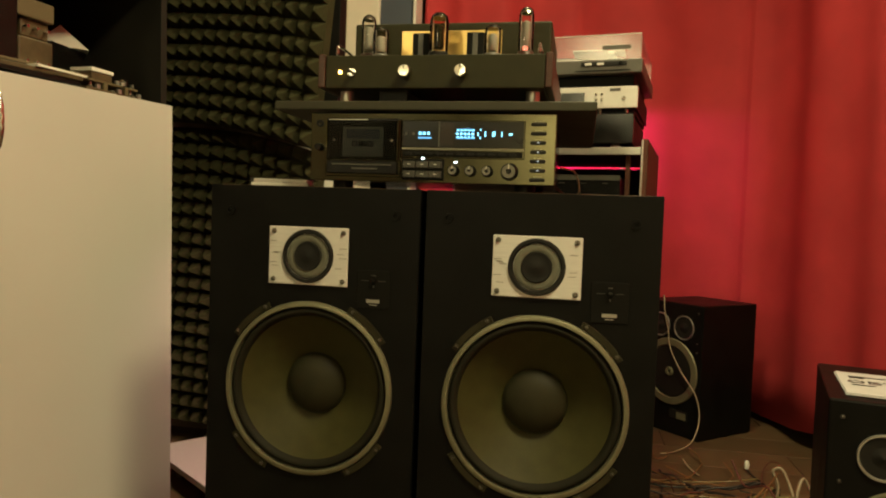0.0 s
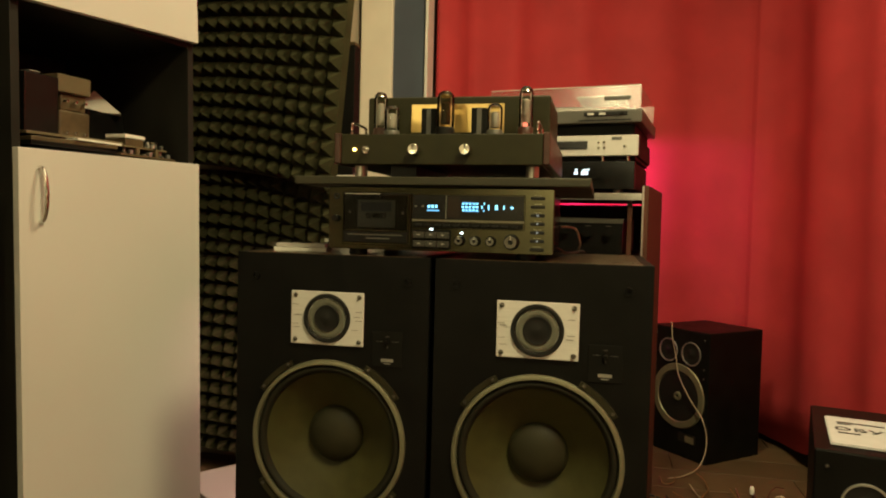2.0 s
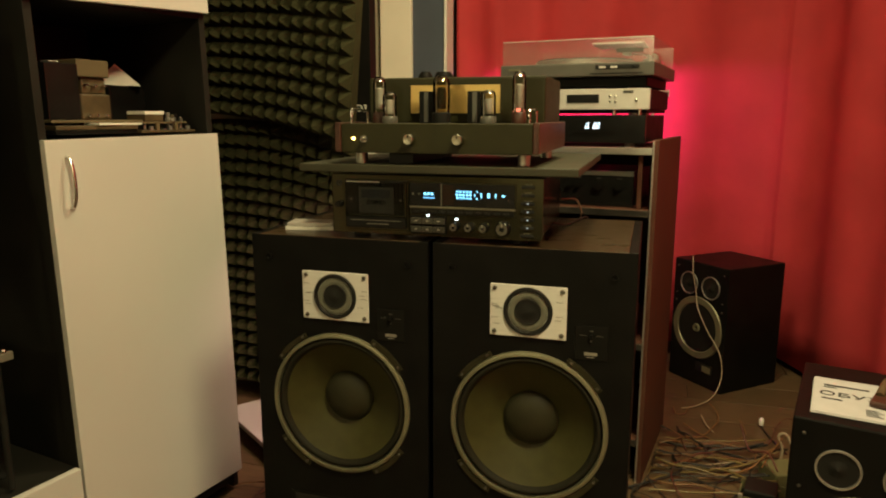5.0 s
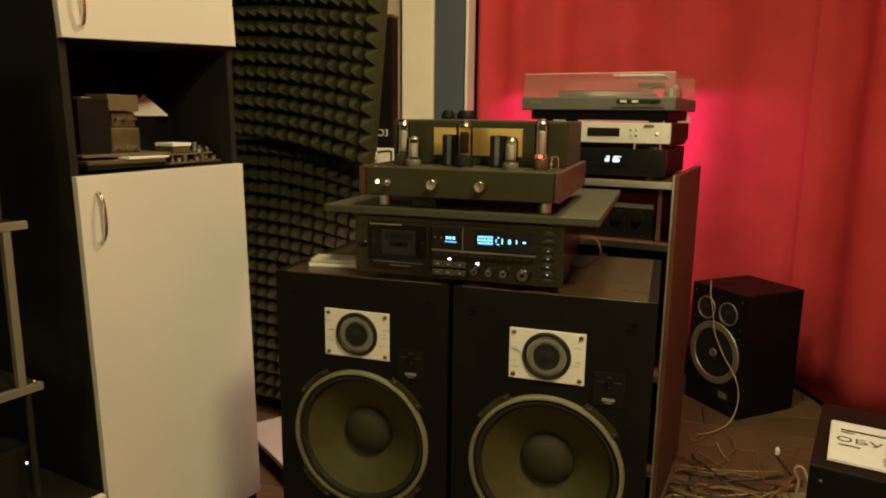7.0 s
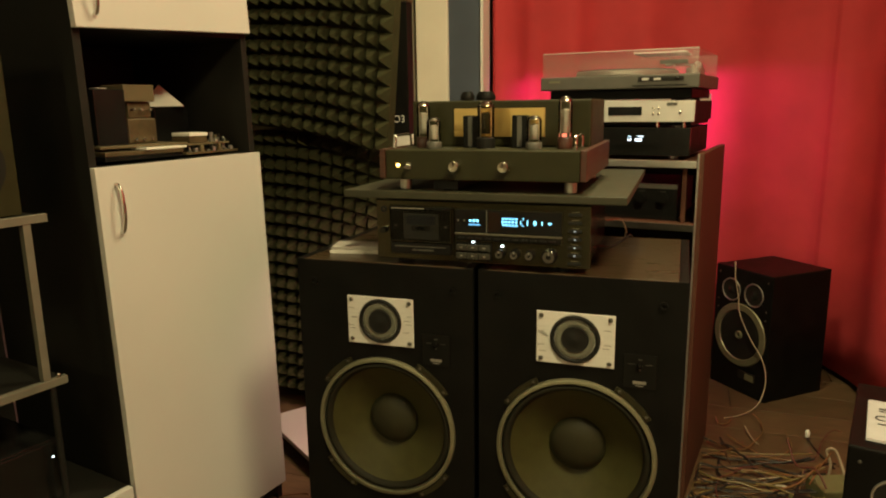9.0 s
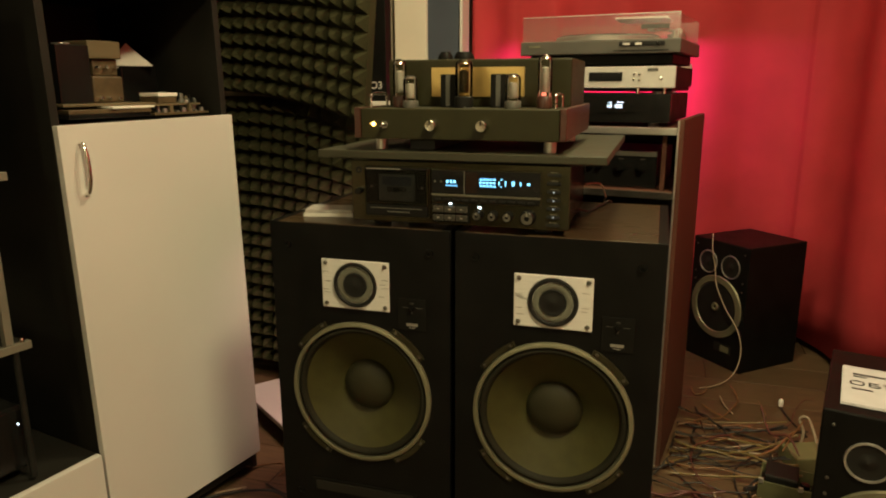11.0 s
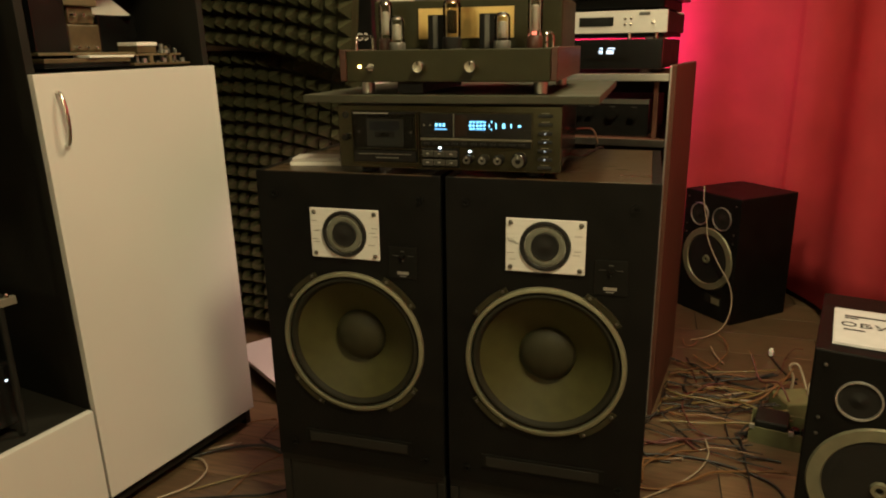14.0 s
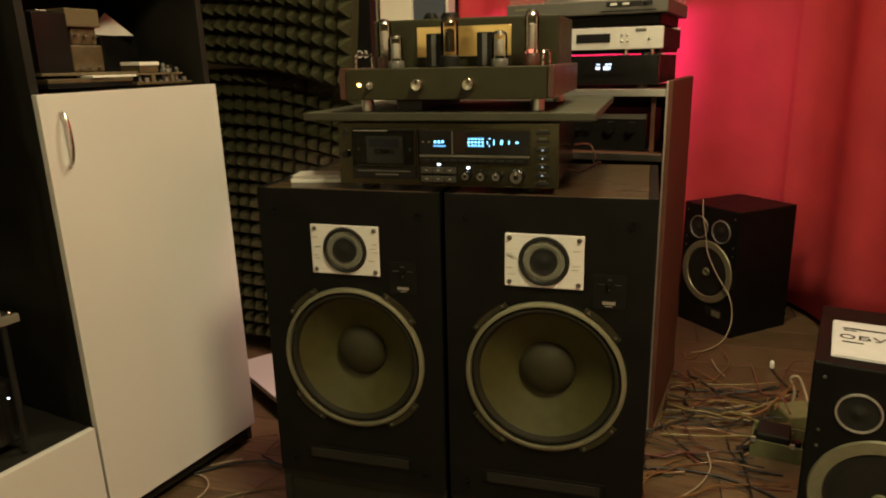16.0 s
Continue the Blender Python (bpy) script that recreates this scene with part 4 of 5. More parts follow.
# ---- twin smaller speakers on the floor ----
def bookshelf(at, turn, rim=0.047, d=0.36):
    s = thing("bookshelf_speaker", "black three-way speaker with silver driver rings on the floor", "speaker", at, turn, "pair of smaller speakers")
    w, h = 0.285, 0.508
    part("cabinet", box(bm_new(), 0.0, w, 0.0, d, 0.0, h, 0.004), M_BAFFLE, s, "black cabinet")
    for cx, cz, ro, ri in ((0.086, 0.416, rim, rim - 0.005), (0.200, 0.416, rim, rim - 0.005)):
        rg = part("tweeter_ring", lathe(bm_new(), [(ri, -0.001), (ri + 0.001, -0.005), (ro - 0.001, -0.005), (ro, -0.001)], (cx, 0, cz), closed=True), M_ALU, s, "silver driver ring", 40)
        part("tweeter_cone", lathe(bm_new(), [(ri, -0.0015), (ri * 0.6, -0.0008), (ri * 0.35, -0.003), (0.0, -0.008)], (cx, 0, cz), seg=32), M_RUBBER, rg, "black dome", 50)
    for cx in (0.022, 0.263):
        for cz in (0.478, 0.365, 0.330):
            part("screw", lathe(bm_new(), [(0.0, -0.004), (0.003, -0.003), (0.004, -0.0003)], (cx, 0, cz), seg=12), M_SCREW, s)
    cx, cz = 0.1425, 0.240
    rg = part("woofer_ring", lathe(bm_new(), [(0.100, -0.001), (0.103, -0.006), (0.126, -0.006), (0.129, -0.001)], (cx, 0, cz), closed=True, seg=64), M_RING, s, "wide silver woofer ring", 40)
    part("woofer_cone", lathe(bm_new(), [(0.100, -0.0015), (0.092, -0.0035), (0.084, -0.0015), (0.03, -0.0008), (0.0, -0.0006)], (cx, 0, cz), seg=48), M_RUBBER, rg, "black cone", 50)
    part("phase_plug", lathe(bm_new(), [(0.007, -0.003), (0.008, -0.010), (0.015, -0.010), (0.017, -0.002)], (cx, 0, cz), closed=True, seg=28), M_RING, rg, "", 40)
    part("name_plate", box(bm_new(), 0.150, 0.235, -0.003, -0.0003, 0.062, 0.098, 0.001), M_RUBBER, s, "small name plate")
    part("plate_marking", box(bm_new(), 0.185, 0.228, -0.0038, -0.0028, 0.066, 0.091), M_RING, s)
    return s


bookshelf((0.482, 3.043, 0), -48, d=0.31)
bookshelf((0.655, 1.447, -0.001), -14, 0.041)


def magazine():
    m = thing("newspaper", "folded white newspaper with a bold black masthead on the speaker", "newspaper", (0, 0, 0))
    m.matrix_basis = pose(0.690, 1.473, 0.5085, 0, 0, -13)
    for k in range(3):
        part("page", box(bm_new(), 0.001 * k, 0.29 - 0.002 * k, 0.002 * k, 0.213, 0.0004 + k * 0.0013, 0.0014 + k * 0.0013), M_NEWS, m)
    z = 0.0051
    words("ОБУХ", 0.034, M_INK, m, pose(0.070, 0.112, z) @ Matrix.Diagonal((1.28, 1, 1, 1)), "masthead")
    for q in ((0.02, 0.105, 0.162, 0.169), (0.02, 0.045, 0.150, 0.154), (0.018, 0.056, 0.080, 0.085)):
        part("print_bar", box(bm_new(), q[0], q[1], q[2], q[3], z - 0.0004, z + 0.0002), M_INK, m)
    for k in range(4):
        part("print_bar", box(bm_new(), 0.096, 0.118 + 0.008 * (k % 2), 0.050 - k * 0.010, 0.053 - k * 0.010, z - 0.0004, z + 0.0002), M_INK, m)
    return m


magazine()


def ridged_pad():
    """Brown pad with rounded ridges that lies on the newspaper."""
    t = thing("ridged_pad", "brown ridged pad lying on the newspaper", "pad", (0, 0, 0))
    t.matrix_basis = pose(0.690, 1.473, 0.5085, 0, 0, -13) @ pose(0.172, 0.128, 0.0047, 0, 0, -12)
    part("pad_base", box(bm_new(), -0.058, 0.058, -0.070, 0.078, 0.0, 0.014, 0.005), M_CHEEK, t)
    for k in range(5):
        x = -0.046 + k * 0.023
        part("ridge", tube(bm_new(), [(x, -0.030, 0.014), (x, 0.0, 0.021), (x, 0.045, 0.022), (x, 0.074, 0.014)], 0.0085, 10), M_BROWNPCB, t, "", 60)
    return t


ridged_pad()


# ---- wall unit with white doors ----
CX = -0.777
# the cabinet row stands turned from the wall; its slight lean is set to fit the camera's view
TURN = -11.9
LEAN = pose(-0.752, 1.665, 0.5, 0.6, -0.5, TURN) @ pose(-CX, -1.697, -0.5)


def arc_handle(parent, x, y, z0, z1):
    pts = [(x, y, z1), (x + 0.012, y, z1 - 0.006), (x + 0.021, y, (z0 + z1) / 2 + 0.02), (x + 0.021, y, (z0 + z1) / 2 - 0.02), (x + 0.012, y, z0 + 0.006), (x, y, z0)]
    return part("handle", tube(bm_new(), pts, 0.0042, 12), M_CHROME, parent, "curved chrome handle", 60)


def wall_unit():
    u = thing("tall_cabinet", "tall black cabinet with white laminate doors and an open shelf", "cabinet", (0, 0, 0))
    y0, y1, back = 1.217, 1.697, -1.25
    # lower door with rounded thickness, open shelf above it, upper door
    for za, zb, hz in ((0.066, 1.041, (0.894, 1.004)), (1.336, 2.30, (1.362, 1.476))):
        d = part("door", box(bm_new(), CX - 0.018, CX, y0, y1, za, zb, 0.0015), M_WHITE, u, "white laminate door")
        arc_handle(d, CX, y0 + 0.044, *hz)
        if za > 1:
            d.matrix_basis = pose(0, y1, za, 2.2, 0, 0) @ pose(0, -y1, -za) @ pose(0, 0, 0.012)
    part("side_panel", box(bm_new(), back, CX - 0.019, y0, y0 + 0.018, 0.012, 2.32, 0.001), M_BLACKLAM, u)
    part("side_panel", box(bm_new(), back, CX - 0.019, y1 - 0.018, y1, 0.012, 2.32, 0.001), M_BLACKLAM, u)
    part("back_panel", box(bm_new(), back - 0.008, back, y0, y1, 0.013, 2.32), M_BLACKLAM, u)
    for z in (0.03, 1.024, 1.334, 2.30):
        part("shelf", box(bm_new(), back + 0.001, CX - 0.020, y0 + 0.0185, y1 - 0.0185, z, z + 0.018, 0.001), M_BLACKLAM, u)
    u.matrix_basis = LEAN
    part("bottom_rail", box(bm_new(), -0.86, -0.84, y0 + 0.02, y1 - 0.02, 0.003, 0.03), M_BLACKLAM, u)
    return u


wall_unit()


def low_unit():
    u = thing("low_cabinet", "low black media cabinet with white drawer fronts", "cabinet", (0, 0, 0))
    u.matrix_basis = LEAN
    y0, y1 = 0.35, 1.211
    part("carcass", box(bm_new(), -1.25, CX - 0.019, y0, y1, 0.02, 0.2865, 0.001), M_BLACKLAM, u)
    part("top_board", box(bm_new(), -1.255, CX - 0.0185, y0, y1 + 0.002, 0.287, 0.2985, 0.001), M_BLACKLAM, u)
    for a, b in ((y0, 0.778), (0.782, y1)):
        part("drawer_front", box(bm_new(), CX - 0.018, CX, a, b, 0.045, 0.300, 0.0015), M_WHITE, u, "white drawer front")
    part("rear_panel", box(bm_new(), -1.262, -1.2555, y0, y1, 0.02, 2.3), M_BLACKLAM, u, "tall black rear panel")
    part("end_panel", box(bm_new(), -1.255, -0.98, y0 - 0.02, y0 - 0.001, 0.02, 2.3), M_BLACKLAM, u)
    return u


low_unit()

# ---- on the open shelf of the tall cabinet ----
SH = 1.0425
for k, (x, y, rz, w, d, h, m, lab) in enumerate((
        (-0.900, 1.352, 2, 0.15, 0.21, 0.010, M_DARKPLASTIC, "black plastic case lying flat on the shelf"),
        (-0.895, 1.360, -3, 0.14, 0.20, 0.009, M_BROWNPCB, "brown circuit board lying on the pile"),
        (-0.838, 1.400, 4, 0.05, 0.12, 0.005, M_PAPER, "pale card lying on the pile"),
        (-0.920, 1.385, -2, 0.15, 0.23, 0.006, M_TAN, "tan board lying on the pile"))):
    z = SH + (0, 0.0105, 0.0200, 0.0255)[k]
    b = tagged(part("flat_case", box(bm_new(), -w / 2, w / 2, -d / 2, d / 2, 0, h, 0.001), m), lab, "case", "pile on the shelf")
    b.matrix_basis = pose(x - 0.024, y, z + 0.003, 0, 0, rz + TURN)


def relay_tower(at, turn):
    t = thing("control_unit", "brown stacked control unit with metal studs beside a dark case", "electronic unit", at, turn)
    part("dark_case", box(bm_new(), -0.045, 0.045, -0.160, -0.078, 0.0, 0.126, 0.002), M_DARKPLASTIC, t, "dark plastic case")
    part("case_lid_tab", box(bm_new(), 0.02, 0.0465, -0.15, -0.125, 0.1265, 0.1295, 0.001), M_ALU, t)
    part("lower_block", box(bm_new(), -0.035, 0.035, -0.068, 0.014, 0.0, 0.060, 0.004), M_BROWNPCB, t)
    part("waist", box(bm_new(), -0.030, 0.030, -0.060, 0.006, 0.0605, 0.098, 0.003), M_BROWNPCB, t)
    part("upper_block", box(bm_new(), -0.040, 0.040, -0.076, 0.012, 0.0985, 0.138, 0.003), M_TAN, t)
    for z in (0.010, 0.080):
        for y in (-0.053, -0.030, -0.004):
            part("stud", cyl(bm_new(), 0.0035, 0.030, 0.044, (0, y, z), "x", 12, 0.001), M_CHROME, t)
    return t


relay_tower((-0.945, 1.440, SH + 0.035), -8)
bx_ = tagged(part("black_box", box(bm_new(), -0.05, 0.05, -0.075, 0.075, 0.0, 0.120, 0.003), M_DARKPLASTIC), "black box standing on the cabinet shelf", "box")
bx_.matrix_basis = pose(-1.030, 1.592, SH + 0.002, 0, 0, 5)


def card_tent(at, turn):
    bm = bm_new()
    a = [bm.verts.new(p) for p in ((-0.025, -0.056, 0), (-0.025, 0.056, 0), (0.025, -0.056, 0), (0.025, 0.056, 0), (-0.012, -0.004, 0.058))]
    for f in ((2, 3, 4), (3, 1, 4), (1, 0, 4), (0, 2, 4), (0, 1, 3, 2)):
        bm.faces.new([a[i] for i in f])
    bmesh.ops.recalc_face_normals(bm, faces=bm.faces[:])
    ob = tagged(part("paper_pyramid", bm, M_PAPER), "folded white card pyramid standing on the black box", "card")
    ob.matrix_basis = pose(*at, 0, 0, turn)
    return ob


card_tent((-1.012, 1.597, SH + 0.1225), -48)


def circuit_pile(at, turn):
    t = thing("circuit_board", "bare circuit board with small parts and a pale heat sink", "circuit board", at, turn)
    part("board", box(bm_new(), -0.06, 0.06, -0.100, 0.085, 0.0, 0.006, 0.001), M_BROWNPCB, t)
    part("second_board", box(bm_new(), -0.05, 0.05, -0.085, 0.065, 0.022, 0.027, 0.001), M_TAN, t)
    for q in ((-0.04, -0.07), (0.04, -0.07), (-0.04, 0.05), (0.04, 0.05)):
        part("spacer", cyl(bm_new(), 0.003, 0.006, 0.022, (q[0], q[1], 0), "z", 8), M_ALU, t)
    part("heat_sink", box(bm_new(), -0.015, 0.046, -0.072, -0.012, 0.0275, 0.044, 0.002), M_BROWNPCB, t)
    part("pale_strip", box(bm_new(), -0.012, 0.048, -0.074, -0.010, 0.0445, 0.053, 0.001), M_PAPER, t, "pale strip")
    rs = random.Random(5)
    for k in range(16):
        y, x, h = rs.uniform(0.008, 0.075), rs.uniform(-0.04, 0.05), rs.uniform(0.008, 0.024)
        part("component", cyl(bm_new(), rs.uniform(0.003, 0.007), 0.0265 if y < 0.062 else 0.0055, 0.027 + h, (x, y, 0), "z", 10, 0.001), rs.choice((M_DARKPLASTIC, M_ALU, M_TAN, M_KEY)), t)
    for k in range(8):
        part("component", box(bm_new(), 0.052, 0.058, -0.09 + k * 0.021, -0.080 + k * 0.021, 0.0055, 0.010 + 0.006 * (k % 3)), (M_KEY, M_ALU, M_TAN)[k % 3], t)
    return t


circuit_pile((-0.885, 1.568, SH + 0.003), -6)


# ---- on the low cabinet: receiver, stand and small speaker ----
ON_LOW = pose(-0.911, 1.08, 0, 0, 0, TURN) @ pose(0.911, -1.08, 0)


def receiver():
    r = thing("receiver", "glossy black receiver with a tiny white light on the low cabinet", "receiver", (0, 0, 0))
    r.matrix_basis = ON_LOW
    part("case", box(bm_new(), -1.22, -0.955, 0.55, 1.085, 0.312, 0.452, 0.004), M_DARKPLASTIC, r)
    part("front", box(bm_new(), -0.9545, -0.943, 0.548, 1.087, 0.314, 0.450, 0.003), M_DARKPLASTIC, r)
    part("light", box(bm_new(), -0.9435, -0.9420, 1.066, 1.0695, 0.4145, 0.418), M_LEDW, r, "tiny white light")
    for x in (-1.19, -0.985):
        for y in (0.60, 1.04):
            part("foot", cyl(bm_new(), 0.015, 0.302, 0.313, (x, y, 0), "z", 16), M_RUBBER, r)
    part("volume_knob", cyl(bm_new(), 0.022, -0.9425, -0.920, (0, 0.70, 0.405), "x", 28, 0.002), M_DARKPLASTIC, r)
    return r


receiver()


def stand():
    s = thing("equipment_stand", "two-tier stand of pale metal bars on the low cabinet", "stand", (0, 0, 0))
    s.matrix_basis = ON_LOW
    for z in (0.585, 0.935):
        sh = part("shelf", box(bm_new(), -1.20, -0.9185, 0.55, 1.098, z + 0.003, z + 0.014, 0.001), M_BLACKLAM, s)
        part("front_bar", box(bm_new(), -0.918, -0.904, 0.55, 1.100, z, z + 0.017, 0.001), M_STAND, s, "pale metal front bar")
    for y in (0.60, 1.050):
        part("post", box(bm_new(), -0.922, -0.906, y, y + 0.016, 0.6025, 0.9345, 0.001), M_STAND, s, "pale metal post")
        part("post", box(bm_new(), -1.195, -1.179, y, y + 0.016, 0.5995, 0.9375, 0.001), M_STAND, s)
        part("cap_nut", lathe(bm_new(), [(0.006, 0.6025), (0.006, 0.607), (0.0035, 0.611), (0.0, 0.612)], (-0.911, y + 0.034, 0), "z", 14), M_CHROME, s)
        for x in (-1.185, -0.915):
            part("leg", cyl(bm_new(), 0.007, 0.302, 0.5875, (x, y + 0.02, 0), "z", 14), M_RUBBER, s)
    return s


stand()


def small_speaker():
    s = thing("monitor_speaker", "black monitor speaker with a yellow cone on the stand", "speaker", (0, 0, 0))
    s.matrix_basis = ON_LOW
    part("cabinet", box(bm_new(), -1.15, -0.9345, 0.860, 1.067, 0.9495, 1.275, 0.004), M_BAFFLE, s)
    part("baffle", box(bm_new(), -0.934, -0.929, 0.862, 1.065, 0.952, 1.273, 0.002), M_AMP, s)
    part("woofer_ring", lathe(bm_new(), [(0.066, -0.9295), (0.068, -0.925), (0.079, -0.925), (0.081, -0.9295)], (0, 0.965, 1.055), "x", 48, closed=True), M_RUBBER, s)
    part("woofer_cone", lathe(bm_new(), [(0.065, -0.9275), (0.034, -0.9285), (0.024, -0.923), (0.0, -0.917)], (0, 0.965, 1.055), "x", 48), M_YELLOW, s, "yellow woven cone", 40)
    part("tweeter", lathe(bm_new(), [(0.036, -0.9288), (0.034, -0.925), (0.014, -0.927), (0.0, -0.919)], (0, 0.965, 1.20), "x", 32), M_DARKPLASTIC, s)
    return s


small_speaker()

# ---- behind: cartons and the board on the floor ----
ct = tagged(part("white_carton", box(bm_new(), -0.062, 0.062, -0.10, 0.10, 0.0, 1.060, 0.003), M_PAPER), "tall white carton standing behind the amplifiers", "carton")
ct.matrix_basis = pose(-0.632, 2.40, 0, 0, 0, 0)
bc = thing("black_carton", "black carton with pale lettering on top of a white carton", "carton", (-0.632, 2.40, 1.0605))
part("carton_body", box(bm_new(), -0.055, 0.052, -0.09, -0.035, 0.0, 0.44, 0.002), M_CHOKE, bc)
part("carton_flap", box(bm_new(), -0.057, 0.054, -0.092, -0.033, 0.4405, 0.452, 0.002), M_BROWNPCB, bc)
words("SO3", 0.034, M_PAPER, bc, pose(0.008, -0.0915, 0.052, 90, 0, 0), "lettering")

lb = tagged(part("white_board", box(bm_new(), 0.0, 0.56, 0.0, 0.20, 0.0, 0.018, 0.002), M_WHITE), "white laminate board lying on the floor beside the speaker", "board")
lb.matrix_basis = pose(-1.056, 2.040, 0.042, 0, 0, -36)
for q in ((-0.90, 2.00), (-0.68, 1.84)):
    bt = tagged(part("wood_batten", box(bm_new(), -0.02, 0.02, -0.03, 0.08, 0, 0.042, 0.001), M_BROWNPCB), "short brown batten under the white board", "batten", "battens")
    bt.matrix_basis = pose(*q, 0, 0, 0, -36)


def led_bar(at, turn, size):
    """A short light bar; the lamp beside it gives its light."""
    b = thing("light_bar", "slim pink light bar fixed behind the rack", "lamp", at, turn, "light bars behind the rack")
    part("channel", box(bm_new(), -size / 2, size / 2, -0.006, 0.0, -0.005, 0.005), M_ALU, b)
    part("diffuser", box(bm_new(), -size / 2 + 0.002, size / 2 - 0.002, 0.0002, 0.002, -0.004, 0.004), M_PINKGLOW, b, "glowing pink diffuser")
    return b


hb = led_bar((0.158, 2.852, 1.166), 11.5, 0.50)
# Hood out of view, added to give the pink glow a flat upper edge.
part("hood", box(bm_new(), -0.26, 0.26, -0.006, 0.058, 0.0185, 0.0205), M_ALU, hb, "unseen metal hood added to cut the glow's upper edge")
part("hood_back", box(bm_new(), -0.26, 0.26, -0.008, -0.0063, -0.006, 0.0205), M_ALU, hb)
for hx in (-0.2, 0.2):
    part("post", box(bm_new(), hx - 0.006, hx + 0.006, -0.018, -0.0083, -1.166, 0.0), M_ALU, hb, "thin upright post")
lb2 = led_bar((-0.476, 1.950, 0.848), 27.5, 0.10)
part("post", box(bm_new(), -0.006, 0.006, -0.018, -0.0063, -0.848, 0.004), M_ALU, lb2, "thin upright post")


# ---- power strip and junk on the floor ----
def open_psu(at, turn):
    p = thing("open_power_unit", "open pale green metal box with black transformer on the floor", "power unit", at, turn)
    part("tray", box(bm_new(), -0.085, 0.085, -0.055, 0.055, 0.0, 0.004), M_PALEGREEN, p)
    for b in ((-0.085, 0.085, -0.0555, -0.052, 0.0, 0.050), (-0.085, 0.085, 0.052, 0.0555, 0.0, 0.050), (-0.0855, -0.082, -0.0515, 0.0515, 0.0, 0.038), (0.082, 0.0855, -0.0515, 0.0515, 0.0, 0.038)):
        part("wall", box(bm_new(), *b, 0.0008), M_PALEGREEN, p, "pale green wall")
    part("transformer", box(bm_new(), -0.072, 0.012, -0.045, 0.045, 0.0042, 0.066, 0.005), M_RUBBER, p, "black transformer")
    for x in (0.03, 0.055):
        part("capacitor", cyl(bm_new(), 0.012, 0.0042, 0.052, (x, -0.02, 0), "z", 18, 0.002), M_DARKPLASTIC, p)
    for x, y in ((-0.078, -0.058), (0.02, -0.058), (0.074, -0.058)):
        part("clip", box(bm_new(), x - 0.006, x + 0.006, y - 0.003, y + 0.002, 0.045, 0.060, 0.001), M_ALU, p)
    return p


open_psu((0.735, 1.990, 0.0), -12)
gb = tagged(part("green_box", box(bm_new(), -0.06, 0.06, -0.05, 0.05, 0.0, 0.050, 0.004), M_PALEGREEN), "pale green metal box among the cables", "box")
gb.matrix_basis = pose(0.80, 2.17, 0, 0, 0, 20)


def cable(points, r, material, label, name="cable"):
    return tagged(part(name, tube(bm_new(), points, r, 7, 7), material, None, "", 60), label, "cable", "cables on the floor")


RS = random.Random(11)
COPPER, BLACKC, WHITEC, YELLOWC, REDC = "copper-orange", "black", "white", "yellow", "dark red"
CAB = {COPPER: M_CABLE_ORANGE, BLACKC: M_CABLE_BLACK, WHITEC: M_CABLE_WHITE, YELLOWC: M_CABLE_YELLOW, REDC: M_CABLE_RED}


def run(colour, r, *pts):
    r *= 0.8
    cable([(x, y, max(z, r)) for x, y, z in pts], r, CAB[colour], "%s cable lying loose on the dark floor" % colour)


run(YELLOWC, 0.0045, (0.42, 2.11, 0.02), (0.46, 2.14, 0.01), (0.52, 2.21, 0.012), (0.60, 2.23, 0.02), (0.69, 2.19, 0.03))
run(YELLOWC, 0.004, (0.40, 2.05, 0.005), (0.47, 2.10, 0.012), (0.58, 2.14, 0.02), (0.68, 2.18, 0.03), (0.78, 2.22, 0.07))
run(COPPER, 0.0045, (0.55, 2.10, 0.01), (0.62, 2.12, 0.02), (0.70, 2.16, 0.035), (0.76, 2.22, 0.07), (0.80, 2.30, 0.05))
run(WHITEC, 0.0040, (0.70, 2.13, 0.02), (0.60, 2.12, 0.016), (0.52, 2.135, 0.014), (0.495, 2.16, 0.012), (0.515, 2.185, 0.012), (0.60, 2.17, 0.016), (0.68, 2.16, 0.02))
run(WHITEC, 0.0055, (0.795, 2.24, 0.02), (0.800, 2.25, 0.07), (0.788, 2.26, 0.105), (0.808, 2.255, 0.116), (0.826, 2.24, 0.08), (0.84, 2.21, 0.03))
run(WHITEC, 0.0055, (0.83, 2.17, 0.045), (0.832, 2.18, 0.08), (0.852, 2.20, 0.112), (0.88, 2.20, 0.06))
run(COPPER, 0.0032, (0.49, 2.61, 0.02), (0.50, 2.575, 0.010), (0.53, 2.585, 0.012), (0.545, 2.63, 0.02))
run(COPPER, 0.0032, (0.52, 2.47, 0.02), (0.57, 2.42, 0.012), (0.63, 2.37, 0.006))
run(WHITEC, 0.0030, (0.585, 2.56, 0.02), (0.60, 2.50, 0.010), (0.62, 2.45, 0.008))
run(REDC, 0.004, (0.50, 1.86, 0.006), (0.46, 1.90, 0.012), (0.40, 1.88, 0.006), (0.34, 1.84, 0.006))
run(WHITEC, 0.0030, (0.525, 1.90, 0.020), (0.530, 1.84, 0.010), (0.50, 1.76, 0.006), (0.44, 1.68, 0.005), (0.36, 1.60, 0.005))
run(COPPER, 0.0028, (0.39, 1.80, 0.004), (0.43, 1.85, 0.006), (0.47, 1.88, 0.008))
run(BLACKC, 0.0048, (0.34, 1.80, 0.005), (0.46, 1.82, 0.006), (0.58, 1.80, 0.006), (0.68, 1.74, 0.006), (0.70, 1.62, 0.006))
run(BLACKC, 0.0050, (0.33, 1.98, 0.006), (0.42, 2.04, 0.014), (0.50, 2.12, 0.02), (0.48, 2.22, 0.012), (0.50, 2.36, 0.006))
